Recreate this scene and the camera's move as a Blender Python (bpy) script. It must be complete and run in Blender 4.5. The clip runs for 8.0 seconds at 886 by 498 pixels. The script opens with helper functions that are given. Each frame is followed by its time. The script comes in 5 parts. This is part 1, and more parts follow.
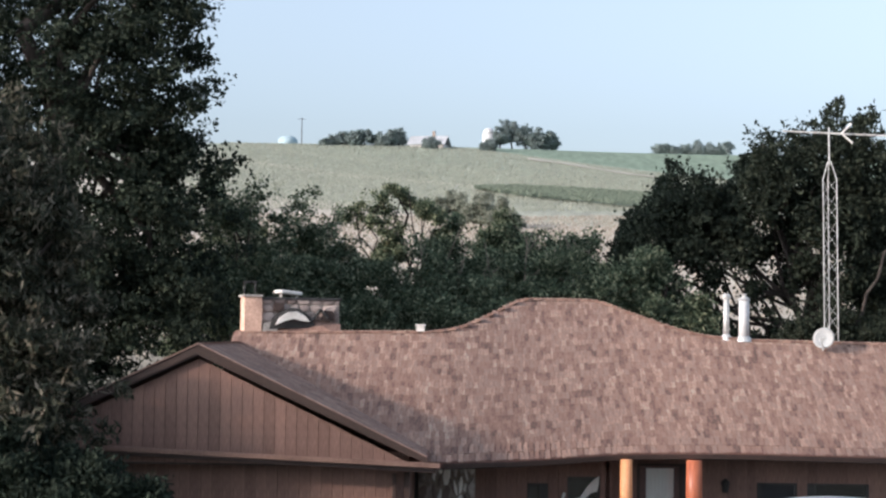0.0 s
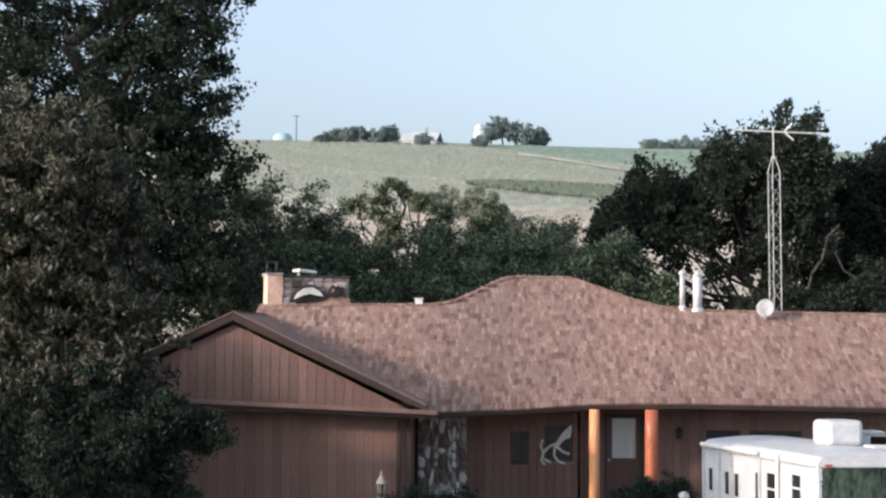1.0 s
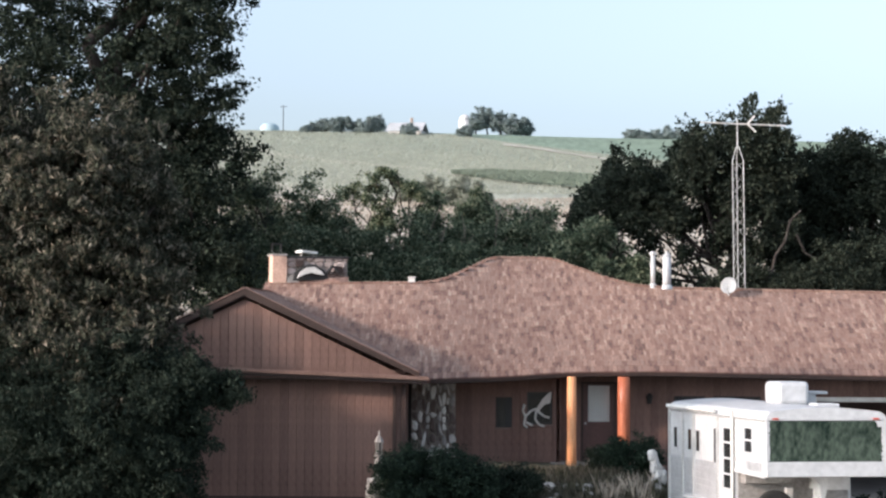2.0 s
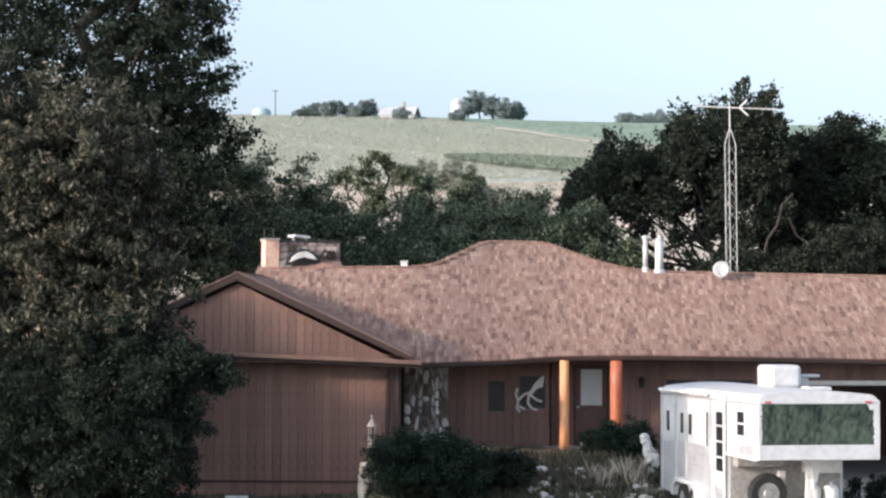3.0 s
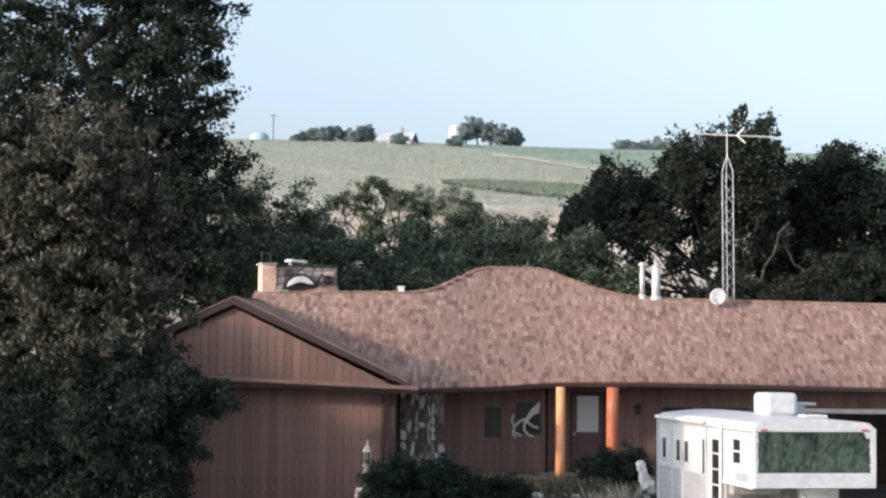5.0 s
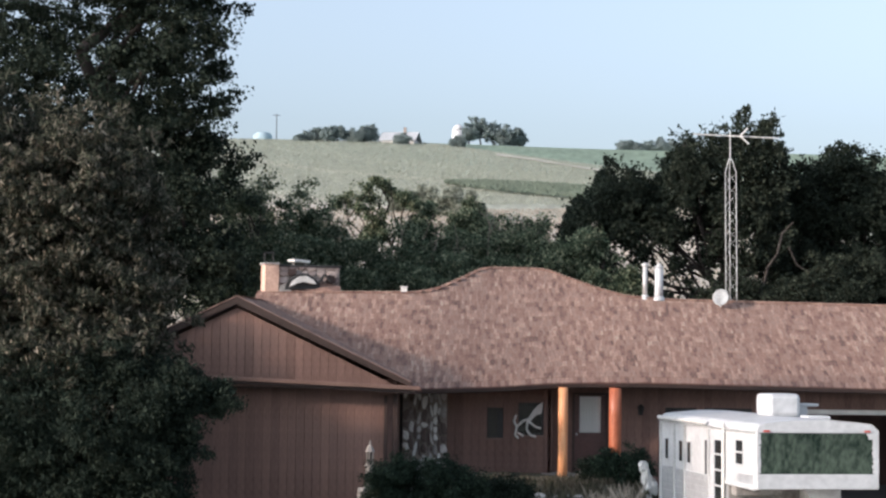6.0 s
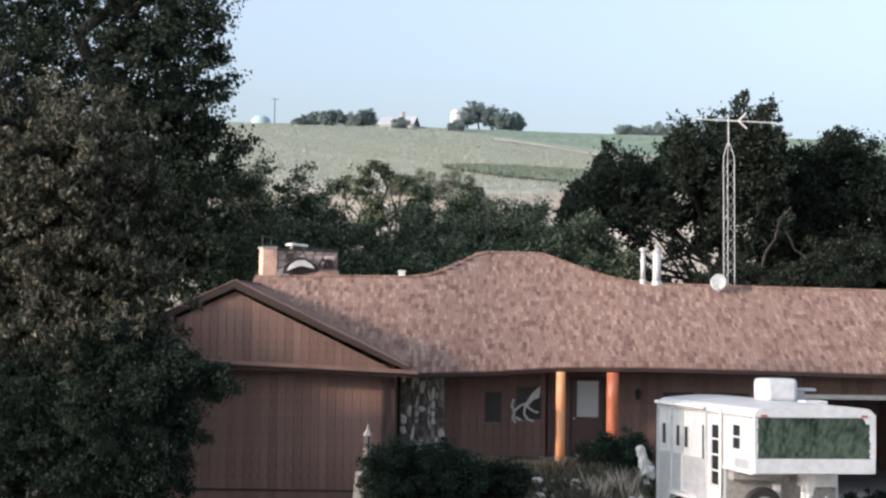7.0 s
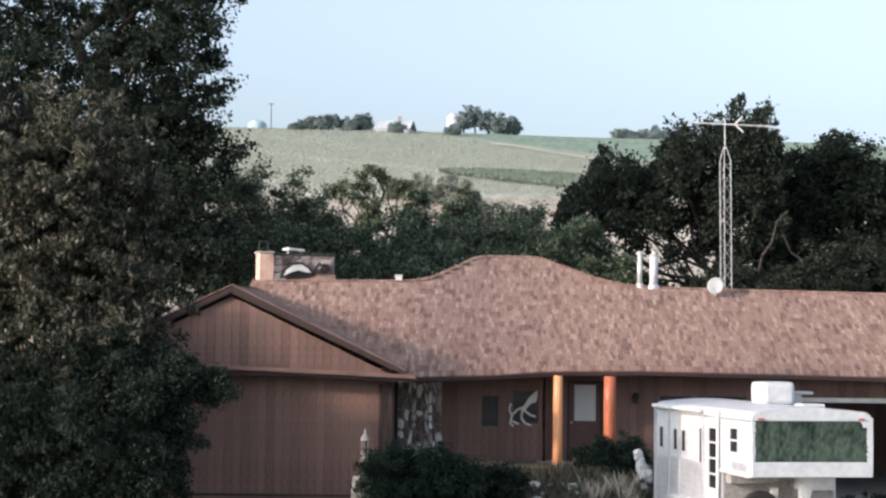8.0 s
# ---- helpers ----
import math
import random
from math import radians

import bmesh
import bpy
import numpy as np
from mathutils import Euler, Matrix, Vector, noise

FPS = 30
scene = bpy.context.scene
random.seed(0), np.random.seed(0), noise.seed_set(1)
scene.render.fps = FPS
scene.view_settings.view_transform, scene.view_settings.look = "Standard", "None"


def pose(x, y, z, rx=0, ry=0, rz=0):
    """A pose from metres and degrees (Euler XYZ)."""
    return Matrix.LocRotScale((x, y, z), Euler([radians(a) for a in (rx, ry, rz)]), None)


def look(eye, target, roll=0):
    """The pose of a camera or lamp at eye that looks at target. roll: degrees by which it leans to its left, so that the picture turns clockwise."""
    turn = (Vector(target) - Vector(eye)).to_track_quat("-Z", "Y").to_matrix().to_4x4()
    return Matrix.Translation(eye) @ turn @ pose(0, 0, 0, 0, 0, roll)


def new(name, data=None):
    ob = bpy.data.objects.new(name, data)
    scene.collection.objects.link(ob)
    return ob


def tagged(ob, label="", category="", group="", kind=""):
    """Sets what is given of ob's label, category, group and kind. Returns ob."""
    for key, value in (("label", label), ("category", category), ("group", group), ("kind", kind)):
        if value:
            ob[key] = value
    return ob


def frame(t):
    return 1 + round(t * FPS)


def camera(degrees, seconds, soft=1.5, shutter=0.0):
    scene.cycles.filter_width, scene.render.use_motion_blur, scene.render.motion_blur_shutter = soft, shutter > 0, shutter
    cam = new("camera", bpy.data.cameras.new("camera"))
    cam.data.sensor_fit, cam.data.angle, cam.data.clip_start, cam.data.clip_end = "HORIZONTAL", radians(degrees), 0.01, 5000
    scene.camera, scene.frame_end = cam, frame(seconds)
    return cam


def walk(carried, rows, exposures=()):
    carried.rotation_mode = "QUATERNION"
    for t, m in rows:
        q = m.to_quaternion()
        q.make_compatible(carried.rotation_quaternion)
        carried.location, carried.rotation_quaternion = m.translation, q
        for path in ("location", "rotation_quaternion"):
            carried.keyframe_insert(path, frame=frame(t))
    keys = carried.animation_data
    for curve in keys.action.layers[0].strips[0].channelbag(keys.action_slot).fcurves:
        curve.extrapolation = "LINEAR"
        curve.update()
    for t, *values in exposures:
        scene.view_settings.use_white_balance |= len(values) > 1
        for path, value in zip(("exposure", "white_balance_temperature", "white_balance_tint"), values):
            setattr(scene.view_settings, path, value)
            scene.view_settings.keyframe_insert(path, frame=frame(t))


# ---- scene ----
EXPOSURE, KELVIN, TINT, SKY, SUN = 1.22, 5570, 9, 0.132, 1.85
BAND_SLANT = 1.3
# ---------- camera and its way ----------
cam = camera(28.0, 8.0, soft=2.4)
# seconds, eye x, y, z, yaw (to the left), pitch (up), roll (leaning to the left)
ROWS = [
    (0.0, 0.041, 10.239, 4.659, 1.165, 2.672, 0.717),
    (0.5, 0.245, 7.595, 4.351, 1.312, 2.671, 0.502),
    (1.0, 0.100, 4.048, 4.079, 0.913, 2.536, 0.426),
    (1.5, 0.0, 0.239, 3.700, 0.663, 2.569, 0.394),
    (1.7, 0.0, 0.0, 3.700, 0.505, 2.440, 0.400),
    (2.8, 0.0, 0.0, 3.700, 0.270, 1.825, 0.280),
    (3.0, 0.0, 0.0, 3.700, 0.169, 1.706, 0.262),
    (3.5, 0.0, 0.0, 3.700, 0.007, 1.405, 0.556),
    (4.0, 0.0, 0.0, 3.700, -0.118, 1.369, 0.587),
    (4.2, 0.0, 0.0, 3.700, -0.135, 1.500, 0.550),
    (4.5, 0.0, 0.0, 3.700, -0.012, 2.286, 0.518),
    (4.7, 0.0, 0.0, 3.700, 0.030, 2.430, 0.560),
    (5.8, 0.0, 0.0, 3.700, 0.160, 2.790, 0.740),
    (6.0, 0.0, 0.0, 3.700, 0.173, 2.536, 0.757),
    (6.5, 0.0, 0.0, 3.700, 0.167, 2.244, 0.773),
    (7.0, 0.0, 0.0, 3.700, 0.100, 2.031, 0.851),
    (7.5, 0.0, 0.0, 3.700, 0.042, 1.986, 0.743),
    (8.0, 0.0, 0.0, 3.700, 0.0, 2.170, 0.700),
]


def stand(x, y, z, yaw, pitch, roll):
    ya, pi = radians(yaw), radians(pitch)
    ahead = Vector((-math.sin(ya) * math.cos(pi), math.cos(ya) * math.cos(pi), math.sin(pi)))
    return look((x, y, z), Vector((x, y, z)) + ahead, roll)


walk(cam, [(r[0], stand(*r[1:])) for r in ROWS], [(t, EXPOSURE + d, KELVIN, TINT) for t, d in ((0.0, -0.14), (1.5, -0.04), (3.0, 0.12), (4.2, 0.17), (4.7, 0.10), (5.8, -0.18), (6.5, -0.16), (7.0, -0.08), (8.0, 0.0))])

# ---------- light: low evening sun through haze, pale sky ----------
SUN_TO = Vector((-0.885, -0.43, 0.30)).normalized()
world = bpy.data.worlds.new("world")
scene.world = world
world.use_nodes = True
wn = world.node_tree
sky = wn.nodes.new("ShaderNodeTexSky")
sky.sky_type = "NISHITA"
sky.sun_disc = False
sky.sun_elevation = math.asin(SUN_TO.z)
sky.sun_rotation = math.atan2(SUN_TO.x, SUN_TO.y)
sky.dust_density = 3.5
sky.air_density = 1.0
wn.nodes["Background"].inputs["Strength"].default_value = SKY
pale = wn.nodes.new("ShaderNodeHueSaturation")
pale.inputs["Saturation"].default_value = 0.41
wn.links.new(sky.outputs[0], pale.inputs["Color"])
wn.links.new(pale.outputs[0], wn.nodes["Background"].inputs["Color"])
sun = new("sun", bpy.data.lights.new("sun", "SUN"))
sun.data.energy = SUN
sun.data.angle = radians(2.5)
sun.data.color = (1.0, 0.70, 0.50)
sun.matrix_world = look((-30, -20, 30), Vector((-30, -20, 30)) - SUN_TO)


# ---------- materials ----------
def material(name, dark, light, size=3.0, fine=40.0, rough=0.8, bump=0.3, metal=0.0, spread=0.35, island=False, per_object=False, stretch=(1, 1, 1), depth=0.01, vary=0.5):
    """Two scales of noise between two colours, with relief; island or per_object add a change from piece to piece."""
    m = bpy.data.materials.new(name)
    m.use_nodes = True
    nt = m.node_tree
    b = nt.nodes["Principled BSDF"]
    b.inputs["Roughness"].default_value = rough
    b.inputs["Metallic"].default_value = metal
    tc = nt.nodes.new("ShaderNodeTexCoord")
    mp = nt.nodes.new("ShaderNodeMapping")
    mp.inputs["Scale"].default_value = stretch
    nt.links.new(tc.outputs["Object"], mp.inputs["Vector"])
    n1 = nt.nodes.new("ShaderNodeTexNoise")
    n1.inputs["Scale"].default_value = size
    n1.inputs["Detail"].default_value = 4
    n2 = nt.nodes.new("ShaderNodeTexNoise")
    n2.inputs["Scale"].default_value = fine
    n2.inputs["Detail"].default_value = 3
    for n in (n1, n2):
        nt.links.new(mp.outputs[0], n.inputs["Vector"])
    add = nt.nodes.new("ShaderNodeMath")
    add.operation = "MULTIPLY_ADD"
    add.inputs[1].default_value = 0.5
    half = nt.nodes.new("ShaderNodeMath")
    half.operation = "MULTIPLY"
    half.inputs[1].default_value = 0.5
    nt.links.new(n1.outputs["Fac"], half.inputs[0])
    nt.links.new(n2.outputs["Fac"], add.inputs[0])
    nt.links.new(half.outputs[0], add.inputs[2])
    last = add.outputs[0]
    if island or per_object:
        info = nt.nodes.new("ShaderNodeNewGeometry" if island else "ShaderNodeObjectInfo")
        mix = nt.nodes.new("ShaderNodeMath")
        mix.operation = "MULTIPLY_ADD"
        mix.inputs[1].default_value = vary
        mid = nt.nodes.new("ShaderNodeMath")
        mid.operation = "MULTIPLY_ADD"
        mid.inputs[1].default_value, mid.inputs[2].default_value = 1 - vary, 0.0
        nt.links.new(last, mid.inputs[0])
        nt.links.new(info.outputs["Random Per Island" if island else "Random"], mix.inputs[0])
        nt.links.new(mid.outputs[0], mix.inputs[2])
        last = mix.outputs[0]
    ramp = nt.nodes.new("ShaderNodeValToRGB")
    ramp.color_ramp.elements[0].position = 0.5 - spread / 2
    ramp.color_ramp.elements[1].position = 0.5 + spread / 2
    ramp.color_ramp.elements[0].color = (*dark, 1)
    ramp.color_ramp.elements[1].color = (*light, 1)
    nt.links.new(last, ramp.inputs[0])
    nt.links.new(ramp.outputs[0], b.inputs["Base Color"])
    if bump:
        bp = nt.nodes.new("ShaderNodeBump")
        bp.inputs["Strength"].default_value = bump
        bp.inputs["Distance"].default_value = depth
        nt.links.new(n2.outputs["Fac"], bp.inputs["Height"])
        nt.links.new(bp.outputs[0], b.inputs["Normal"])
    return m


def leaf_material(name, dark, light, through_light=0.25, mid=None, clump=1.2, vary=0.6):
    """Leaves: colour from leaf to leaf and from bough to bough, a little light passing through."""
    m = material(name, dark, light, size=clump, fine=9.0, rough=0.8, bump=0, spread=0.6, island=True, vary=vary)
    nt = m.node_tree
    b = nt.nodes["Principled BSDF"]
    b.inputs["Specular IOR Level"].default_value = 0.2
    if mid:
        ramp = next(n for n in nt.nodes if n.type == "VALTORGB").color_ramp
        ramp.elements[0].position, ramp.elements[1].position = 0.32, 0.70
        ramp.elements.new(0.55).color = (*mid, 1)
    out = nt.nodes["Material Output"]
    tr = nt.nodes.new("ShaderNodeBsdfTranslucent")
    nt.links.new(b.inputs["Base Color"].links[0].from_socket, tr.inputs["Color"])
    mx = nt.nodes.new("ShaderNodeMixShader")
    mx.inputs[0].default_value = through_light
    nt.links.new(b.outputs[0], mx.inputs[1])
    nt.links.new(tr.outputs[0], mx.inputs[2])
    nt.links.new(mx.outputs[0], out.inputs["Surface"])
    return m


def shingle_material(single=False):
    """Weathered shingles: rust, tan and grey from piece to piece, with streaks along the slope."""
    m = material("red_brown_shingle_piece" if single else "red_brown_shingle", (0.1, 0.06, 0.05), (0.4, 0.26, 0.21), size=6.0, fine=17, rough=0.95, bump=0.8, island=not single, per_object=single, spread=0.34, depth=0.012, vary=0.3, stretch=(1.6, 0.5, 0.5))
    ramp = next(n for n in m.node_tree.nodes if n.type == "VALTORGB").color_ramp
    ramp.elements[0].position, ramp.elements[0].color = 0.30, (0.115, 0.072, 0.058, 1)
    ramp.elements[1].position, ramp.elements[1].color = 0.72, (0.38, 0.30, 0.238, 1)
    for at, c in ((0.40, (0.205, 0.122, 0.094)), (0.49, (0.26, 0.160, 0.122)), (0.55, (0.24, 0.168, 0.137)), (0.62, (0.33, 0.205, 0.153))):
        ramp.elements.new(at).color = (*c, 1)
    return m


SHINGLE = shingle_material()
SHINGLE_PIECE = shingle_material(True)
SIDING = material("brown_siding", (0.105, 0.062, 0.050), (0.29, 0.178, 0.143), size=1.4, fine=22, rough=0.85, bump=0.6, stretch=(3, 3, 0.3), per_object=True, spread=0.34, vary=0.1)
FASCIA = material("brown_trim", (0.026, 0.016, 0.013), (0.062, 0.037, 0.03), size=2, fine=30, rough=0.7, bump=0.2, stretch=(0.3, 1, 1))
UNDERLAY = material("roof_underlay", (0.10, 0.05, 0.04), (0.18, 0.09, 0.07), rough=0.95)
GUTTER = material("gutter_paint", (0.16, 0.10, 0.08), (0.30, 0.2, 0.165), size=1.5, fine=20, rough=0.5, bump=0.1)
# orange stain, lightened further to imitate the low sun on the post
SUNLIT_WOOD = material("sunlit_orange_stained_wood", (0.66, 0.26, 0.10), (0.90, 0.48, 0.24), size=2, fine=30, rough=0.45, bump=0.2, stretch=(3, 3, 0.3))
STONE = material("stone_veneer", (0.17, 0.13, 0.115), (0.92, 0.89, 0.85), size=3, fine=14, rough=0.9, bump=0.6, per_object=True, spread=0.3, vary=0.75)
CHIMNEY_STONE = material("chimney_stone", (0.13, 0.095, 0.085), (0.58, 0.48, 0.43), size=3, fine=18, rough=0.9, bump=0.7, per_object=True, spread=0.5, vary=0.4)
PALE_MORTAR = material("pale_mortar", (0.34, 0.28, 0.24), (0.52, 0.45, 0.39), size=5, fine=40, rough=0.95)
MORTAR = material("mortar", (0.22, 0.18, 0.15), (0.38, 0.33, 0.29), fine=60, rough=0.95)
WHITE = material("white_enamel", (0.44, 0.445, 0.445), (0.64, 0.64, 0.635), size=1.8, fine=8, rough=0.4, bump=0.03, spread=0.42)
OLD_WHITE = material("weathered_white", (0.52, 0.50, 0.46), (0.8, 0.78, 0.74), size=5, fine=40, rough=0.7, bump=0.2)
ALUMINIUM = material("ribbed_aluminium", (0.40, 0.41, 0.42), (0.74, 0.75, 0.76), size=2.2, fine=16, rough=0.42, bump=0.12, metal=0.45, spread=0.5)
STEEL = material("galvanised_steel", (0.42, 0.42, 0.41), (0.65, 0.65, 0.63), size=4, fine=30, rough=0.5, bump=0.1, metal=0.4)
RUBBER = material("tyre_rubber", (0.010, 0.010, 0.010), (0.026, 0.026, 0.025), size=4, fine=40, rough=0.9)
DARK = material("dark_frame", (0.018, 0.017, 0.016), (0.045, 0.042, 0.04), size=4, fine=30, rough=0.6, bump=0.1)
DOOR_PAINT = material("brown_door", (0.06, 0.03, 0.026), (0.12, 0.06, 0.05), size=2, fine=20, rough=0.5, bump=0.1)
# white that imitates the sky's reflection in the door glass
DOOR_SKY = material("white_sky_reflection", (0.82, 0.82, 0.8), (0.9, 0.9, 0.88), size=3, fine=30, rough=0.9, bump=0.1)
BARK = material("bark", (0.02, 0.016, 0.013), (0.065, 0.05, 0.042), size=3, fine=22, rough=0.95, bump=0.8, stretch=(1, 1, 0.25))
GREY_BARK = material("grey_bark", (0.028, 0.024, 0.021), (0.07, 0.059, 0.05), size=3, fine=20, rough=0.95)
TWIG = material("grey_twig", (0.16, 0.13, 0.10), (0.30, 0.25, 0.2), size=4, fine=30, rough=0.95)
CONCRETE = material("concrete", (0.28, 0.26, 0.24), (0.42, 0.40, 0.37), size=1, fine=25, rough=0.95)
ROCK = material("pale_garden_rock", (0.15, 0.135, 0.12), (0.62, 0.59, 0.54), size=3.5, fine=18, rough=0.9, bump=0.7, per_object=True, spread=0.4, vary=0.4)
PLASTIC = material("white_plastic", (0.66, 0.66, 0.62), (0.8, 0.8, 0.76), size=3, fine=20, rough=0.4, bump=0.03)
L_OAK = leaf_material("dark_oak_leaf", (0.010, 0.017, 0.011), (0.056, 0.07, 0.046), mid=(0.024, 0.034, 0.022), vary=0.4)
L_OLIVE = leaf_material("olive_leaf", (0.014, 0.019, 0.012), (0.28, 0.24, 0.185), mid=(0.075, 0.079, 0.053), clump=2.2, vary=0.36)
L_SHRUB = leaf_material("dark_shrub_leaf", (0.008, 0.014, 0.009), (0.062, 0.078, 0.054), mid=(0.022, 0.033, 0.022), clump=2.0, vary=0.36)
# the pale end of this colour imitates sun on the thicket's leaf tips
L_HEDGE = leaf_material("thicket_leaf_lit_tips", (0.028, 0.044, 0.026), (0.36, 0.375, 0.245), 0.3, mid=(0.125, 0.16, 0.098), clump=1.4, vary=0.36)
L_PINE = leaf_material("dark_walnut_leaf", (0.013, 0.018, 0.012), (0.066, 0.076, 0.052), mid=(0.03, 0.04, 0.026), clump=1.2, vary=0.36)
L_JUNIPER = leaf_material("juniper_leaf", (0.010, 0.019, 0.012), (0.058, 0.088, 0.055), mid=(0.026, 0.042, 0.027), clump=2.5, vary=0.4)
# haze of the far hill is mixed into this leaf colour
L_FAR_HAZED = leaf_material("distant_hazed_leaf", (0.15, 0.195, 0.19), (0.29, 0.335, 0.32))
# crop green greyed and lightened to stand in for haze
L_CROP = leaf_material("hazed_crop_leaf", (0.28, 0.295, 0.235), (0.39, 0.40, 0.325))
L_BEAN = leaf_material("bean_leaf", (0.165, 0.20, 0.15), (0.235, 0.27, 0.205))
L_BUSH = leaf_material("field_bush_leaf", (0.14, 0.16, 0.125), (0.27, 0.28, 0.22))
L_BRUSH = leaf_material("dry_brush_stem", (0.05, 0.046, 0.034), (0.20, 0.175, 0.135))
L_DRY = leaf_material("dry_grass_blade", (0.28, 0.24, 0.19), (0.55, 0.49, 0.41))
L_GRASS = leaf_material("grass_blade", (0.025, 0.03, 0.018), (0.15, 0.142, 0.095))
# paler still: the haze over the crest trees is put into the leaf colour
L_HAZE = leaf_material("far_tree_hazed_leaf", (0.19, 0.24, 0.235), (0.31, 0.36, 0.345))
DISH = material("dull_grey_dish", (0.27, 0.28, 0.28), (0.40, 0.41, 0.41), size=5, fine=30, rough=0.6, bump=0.05)


def glass(name, tint, rough=0.04):
    m = bpy.data.materials.new(name)
    m.use_nodes = True
    b = m.node_tree.nodes["Principled BSDF"]
    b.inputs["Base Color"].default_value = (*tint, 1)
    b.inputs["Roughness"].default_value = rough
    b.inputs["Transmission Weight"].default_value = 1.0
    b.inputs["IOR"].default_value = 1.45
    return m


# near black, paints the darkness seen in the windows
PANE_BACKING = material("dark_pane_backing", (0.007, 0.008, 0.009), (0.016, 0.018, 0.019), size=2, fine=20, rough=0.9, bump=0.1)
# low sun on the chimney's left end is put into this warm pink
SUNLIT_STUCCO = material("sunlit_pink_stucco", (0.42, 0.26, 0.19), (0.72, 0.50, 0.39), size=4, fine=20, rough=0.9, bump=0.6)
RED_WOOD = material("red_brown_log", (0.30, 0.08, 0.035), (0.62, 0.21, 0.10), size=2, fine=20, rough=0.4, bump=0.3, stretch=(3, 3, 0.3))
RIM = material("grey_wheel_rim", (0.22, 0.22, 0.21), (0.42, 0.42, 0.40), size=8, fine=40, rough=0.5, bump=0.1, metal=0.3)
DULL = material("dull_grey_panel", (0.2, 0.185, 0.17), (0.40, 0.375, 0.345), size=2, fine=16, rough=0.8)
GLASS = glass("window_glass", (0.97, 0.98, 0.98))
# tinted pane; its light and dark mottling paints the reflection of trees
TINTED_REFLECTING = material("tinted_pane_tree_reflection", (0.012, 0.022, 0.016), (0.085, 0.112, 0.084), size=2.2, fine=9, rough=0.2, bump=0.15, stretch=(1.4, 1, 0.8), spread=0.26)


def field_material():
    """The ground: lawn, dry field, crop rows and the bands of the hillside, by their place."""
    m = bpy.data.materials.new("grass_and_fields")
    m.use_nodes = True
    nt = m.node_tree
    b = nt.nodes["Principled BSDF"]
    b.inputs["Roughness"].default_value = 0.95
    tc = nt.nodes.new("ShaderNodeTexCoord")
    sep = nt.nodes.new("ShaderNodeSeparateXYZ")
    nt.links.new(tc.outputs["Object"], sep.inputs[0])

    def math_node(op, a, c, d=None):
        n = nt.nodes.new("ShaderNodeMath")
        n.operation = op
        for i, v in enumerate((a, c, d)):
            if v is None:
                continue
            if isinstance(v, (int, float)):
                n.inputs[i].default_value = v
            else:
                nt.links.new(v, n.inputs[i])
        return n.outputs[0]

    def noise_node(scale, detail=4, stretch=(1, 1, 1)):
        mp = nt.nodes.new("ShaderNodeMapping")
        mp.inputs["Scale"].default_value = stretch
        nt.links.new(tc.outputs["Object"], mp.inputs["Vector"])
        n = nt.nodes.new("ShaderNodeTexNoise")
        n.inputs["Scale"].default_value = scale
        n.inputs["Detail"].default_value = detail
        nt.links.new(mp.outputs[0], n.inputs["Vector"])
        return n.outputs["Fac"]

    broad = noise_node(0.03, 3, (1, 0.5, 1))
    rows = noise_node(0.9, 3, (1, 0.12, 1))
    fine = noise_node(6.0, 4)
    bent = math_node("ADD", sep.outputs["Y"], math_node("MULTIPLY_ADD", broad, 16.0, -8.0))
    where = math_node("DIVIDE", math_node("ADD", bent, math_node("MULTIPLY", sep.outputs["X"], BAND_SLANT)), 400.0)
    ramp = nt.nodes.new("ShaderNodeValToRGB")
    e = ramp.color_ramp.elements
    # the hill's greens are paled and greyed here to carry the distance haze
    stops = [(0.0, (0.10, 0.095, 0.065)), (0.16, (0.11, 0.105, 0.07)), (0.22, (0.44, 0.385, 0.315)), (0.478, (0.46, 0.42, 0.345)), (0.498, (0.35, 0.36, 0.285)), (0.545, (0.325, 0.335, 0.268)), (0.60, (0.32, 0.335, 0.265)), (0.616, (0.43, 0.415, 0.34)), (0.632, (0.31, 0.33, 0.26)),
             (0.68, (0.285, 0.315, 0.245)), (0.70, (0.335, 0.355, 0.28)), (0.74, (0.275, 0.31, 0.24)), (0.83, (0.30, 0.33, 0.26)), (0.845, (0.19, 0.25, 0.18)), (1.0, (0.2, 0.26, 0.18))]
    e[0].position, e[0].color = stops[0][0], (*stops[0][1], 1)
    e[1].position, e[1].color = stops[-1][0], (*stops[-1][1], 1)
    for p, c in stops[1:-1]:
        k = e.new(p)
        k.color = (*c, 1)
    nt.links.new(where, ramp.inputs[0])
    grain = math_node("ADD", math_node("MULTIPLY", rows, 0.9), math_node("MULTIPLY", fine, 0.5))
    mul = nt.nodes.new("ShaderNodeMix")
    mul.data_type = "RGBA"
    mul.blend_type = "MULTIPLY"
    mul.inputs[0].default_value = 1.0
    grey = nt.nodes.new("ShaderNodeCombineColor")
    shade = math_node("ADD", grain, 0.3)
    for i in range(3):
        nt.links.new(shade, grey.inputs[i])
    nt.links.new(ramp.outputs[0], mul.inputs[6])
    nt.links.new(grey.outputs[0], mul.inputs[7])
    nt.links.new(mul.outputs[2], b.inputs["Base Color"])
    bp = nt.nodes.new("ShaderNodeBump")
    bp.inputs["Strength"].default_value = 0.5
    bp.inputs["Distance"].default_value = 0.3
    nt.links.new(fine, bp.inputs["Height"])
    nt.links.new(bp.outputs[0], b.inputs["Normal"])
    return m


FIELD = field_material()


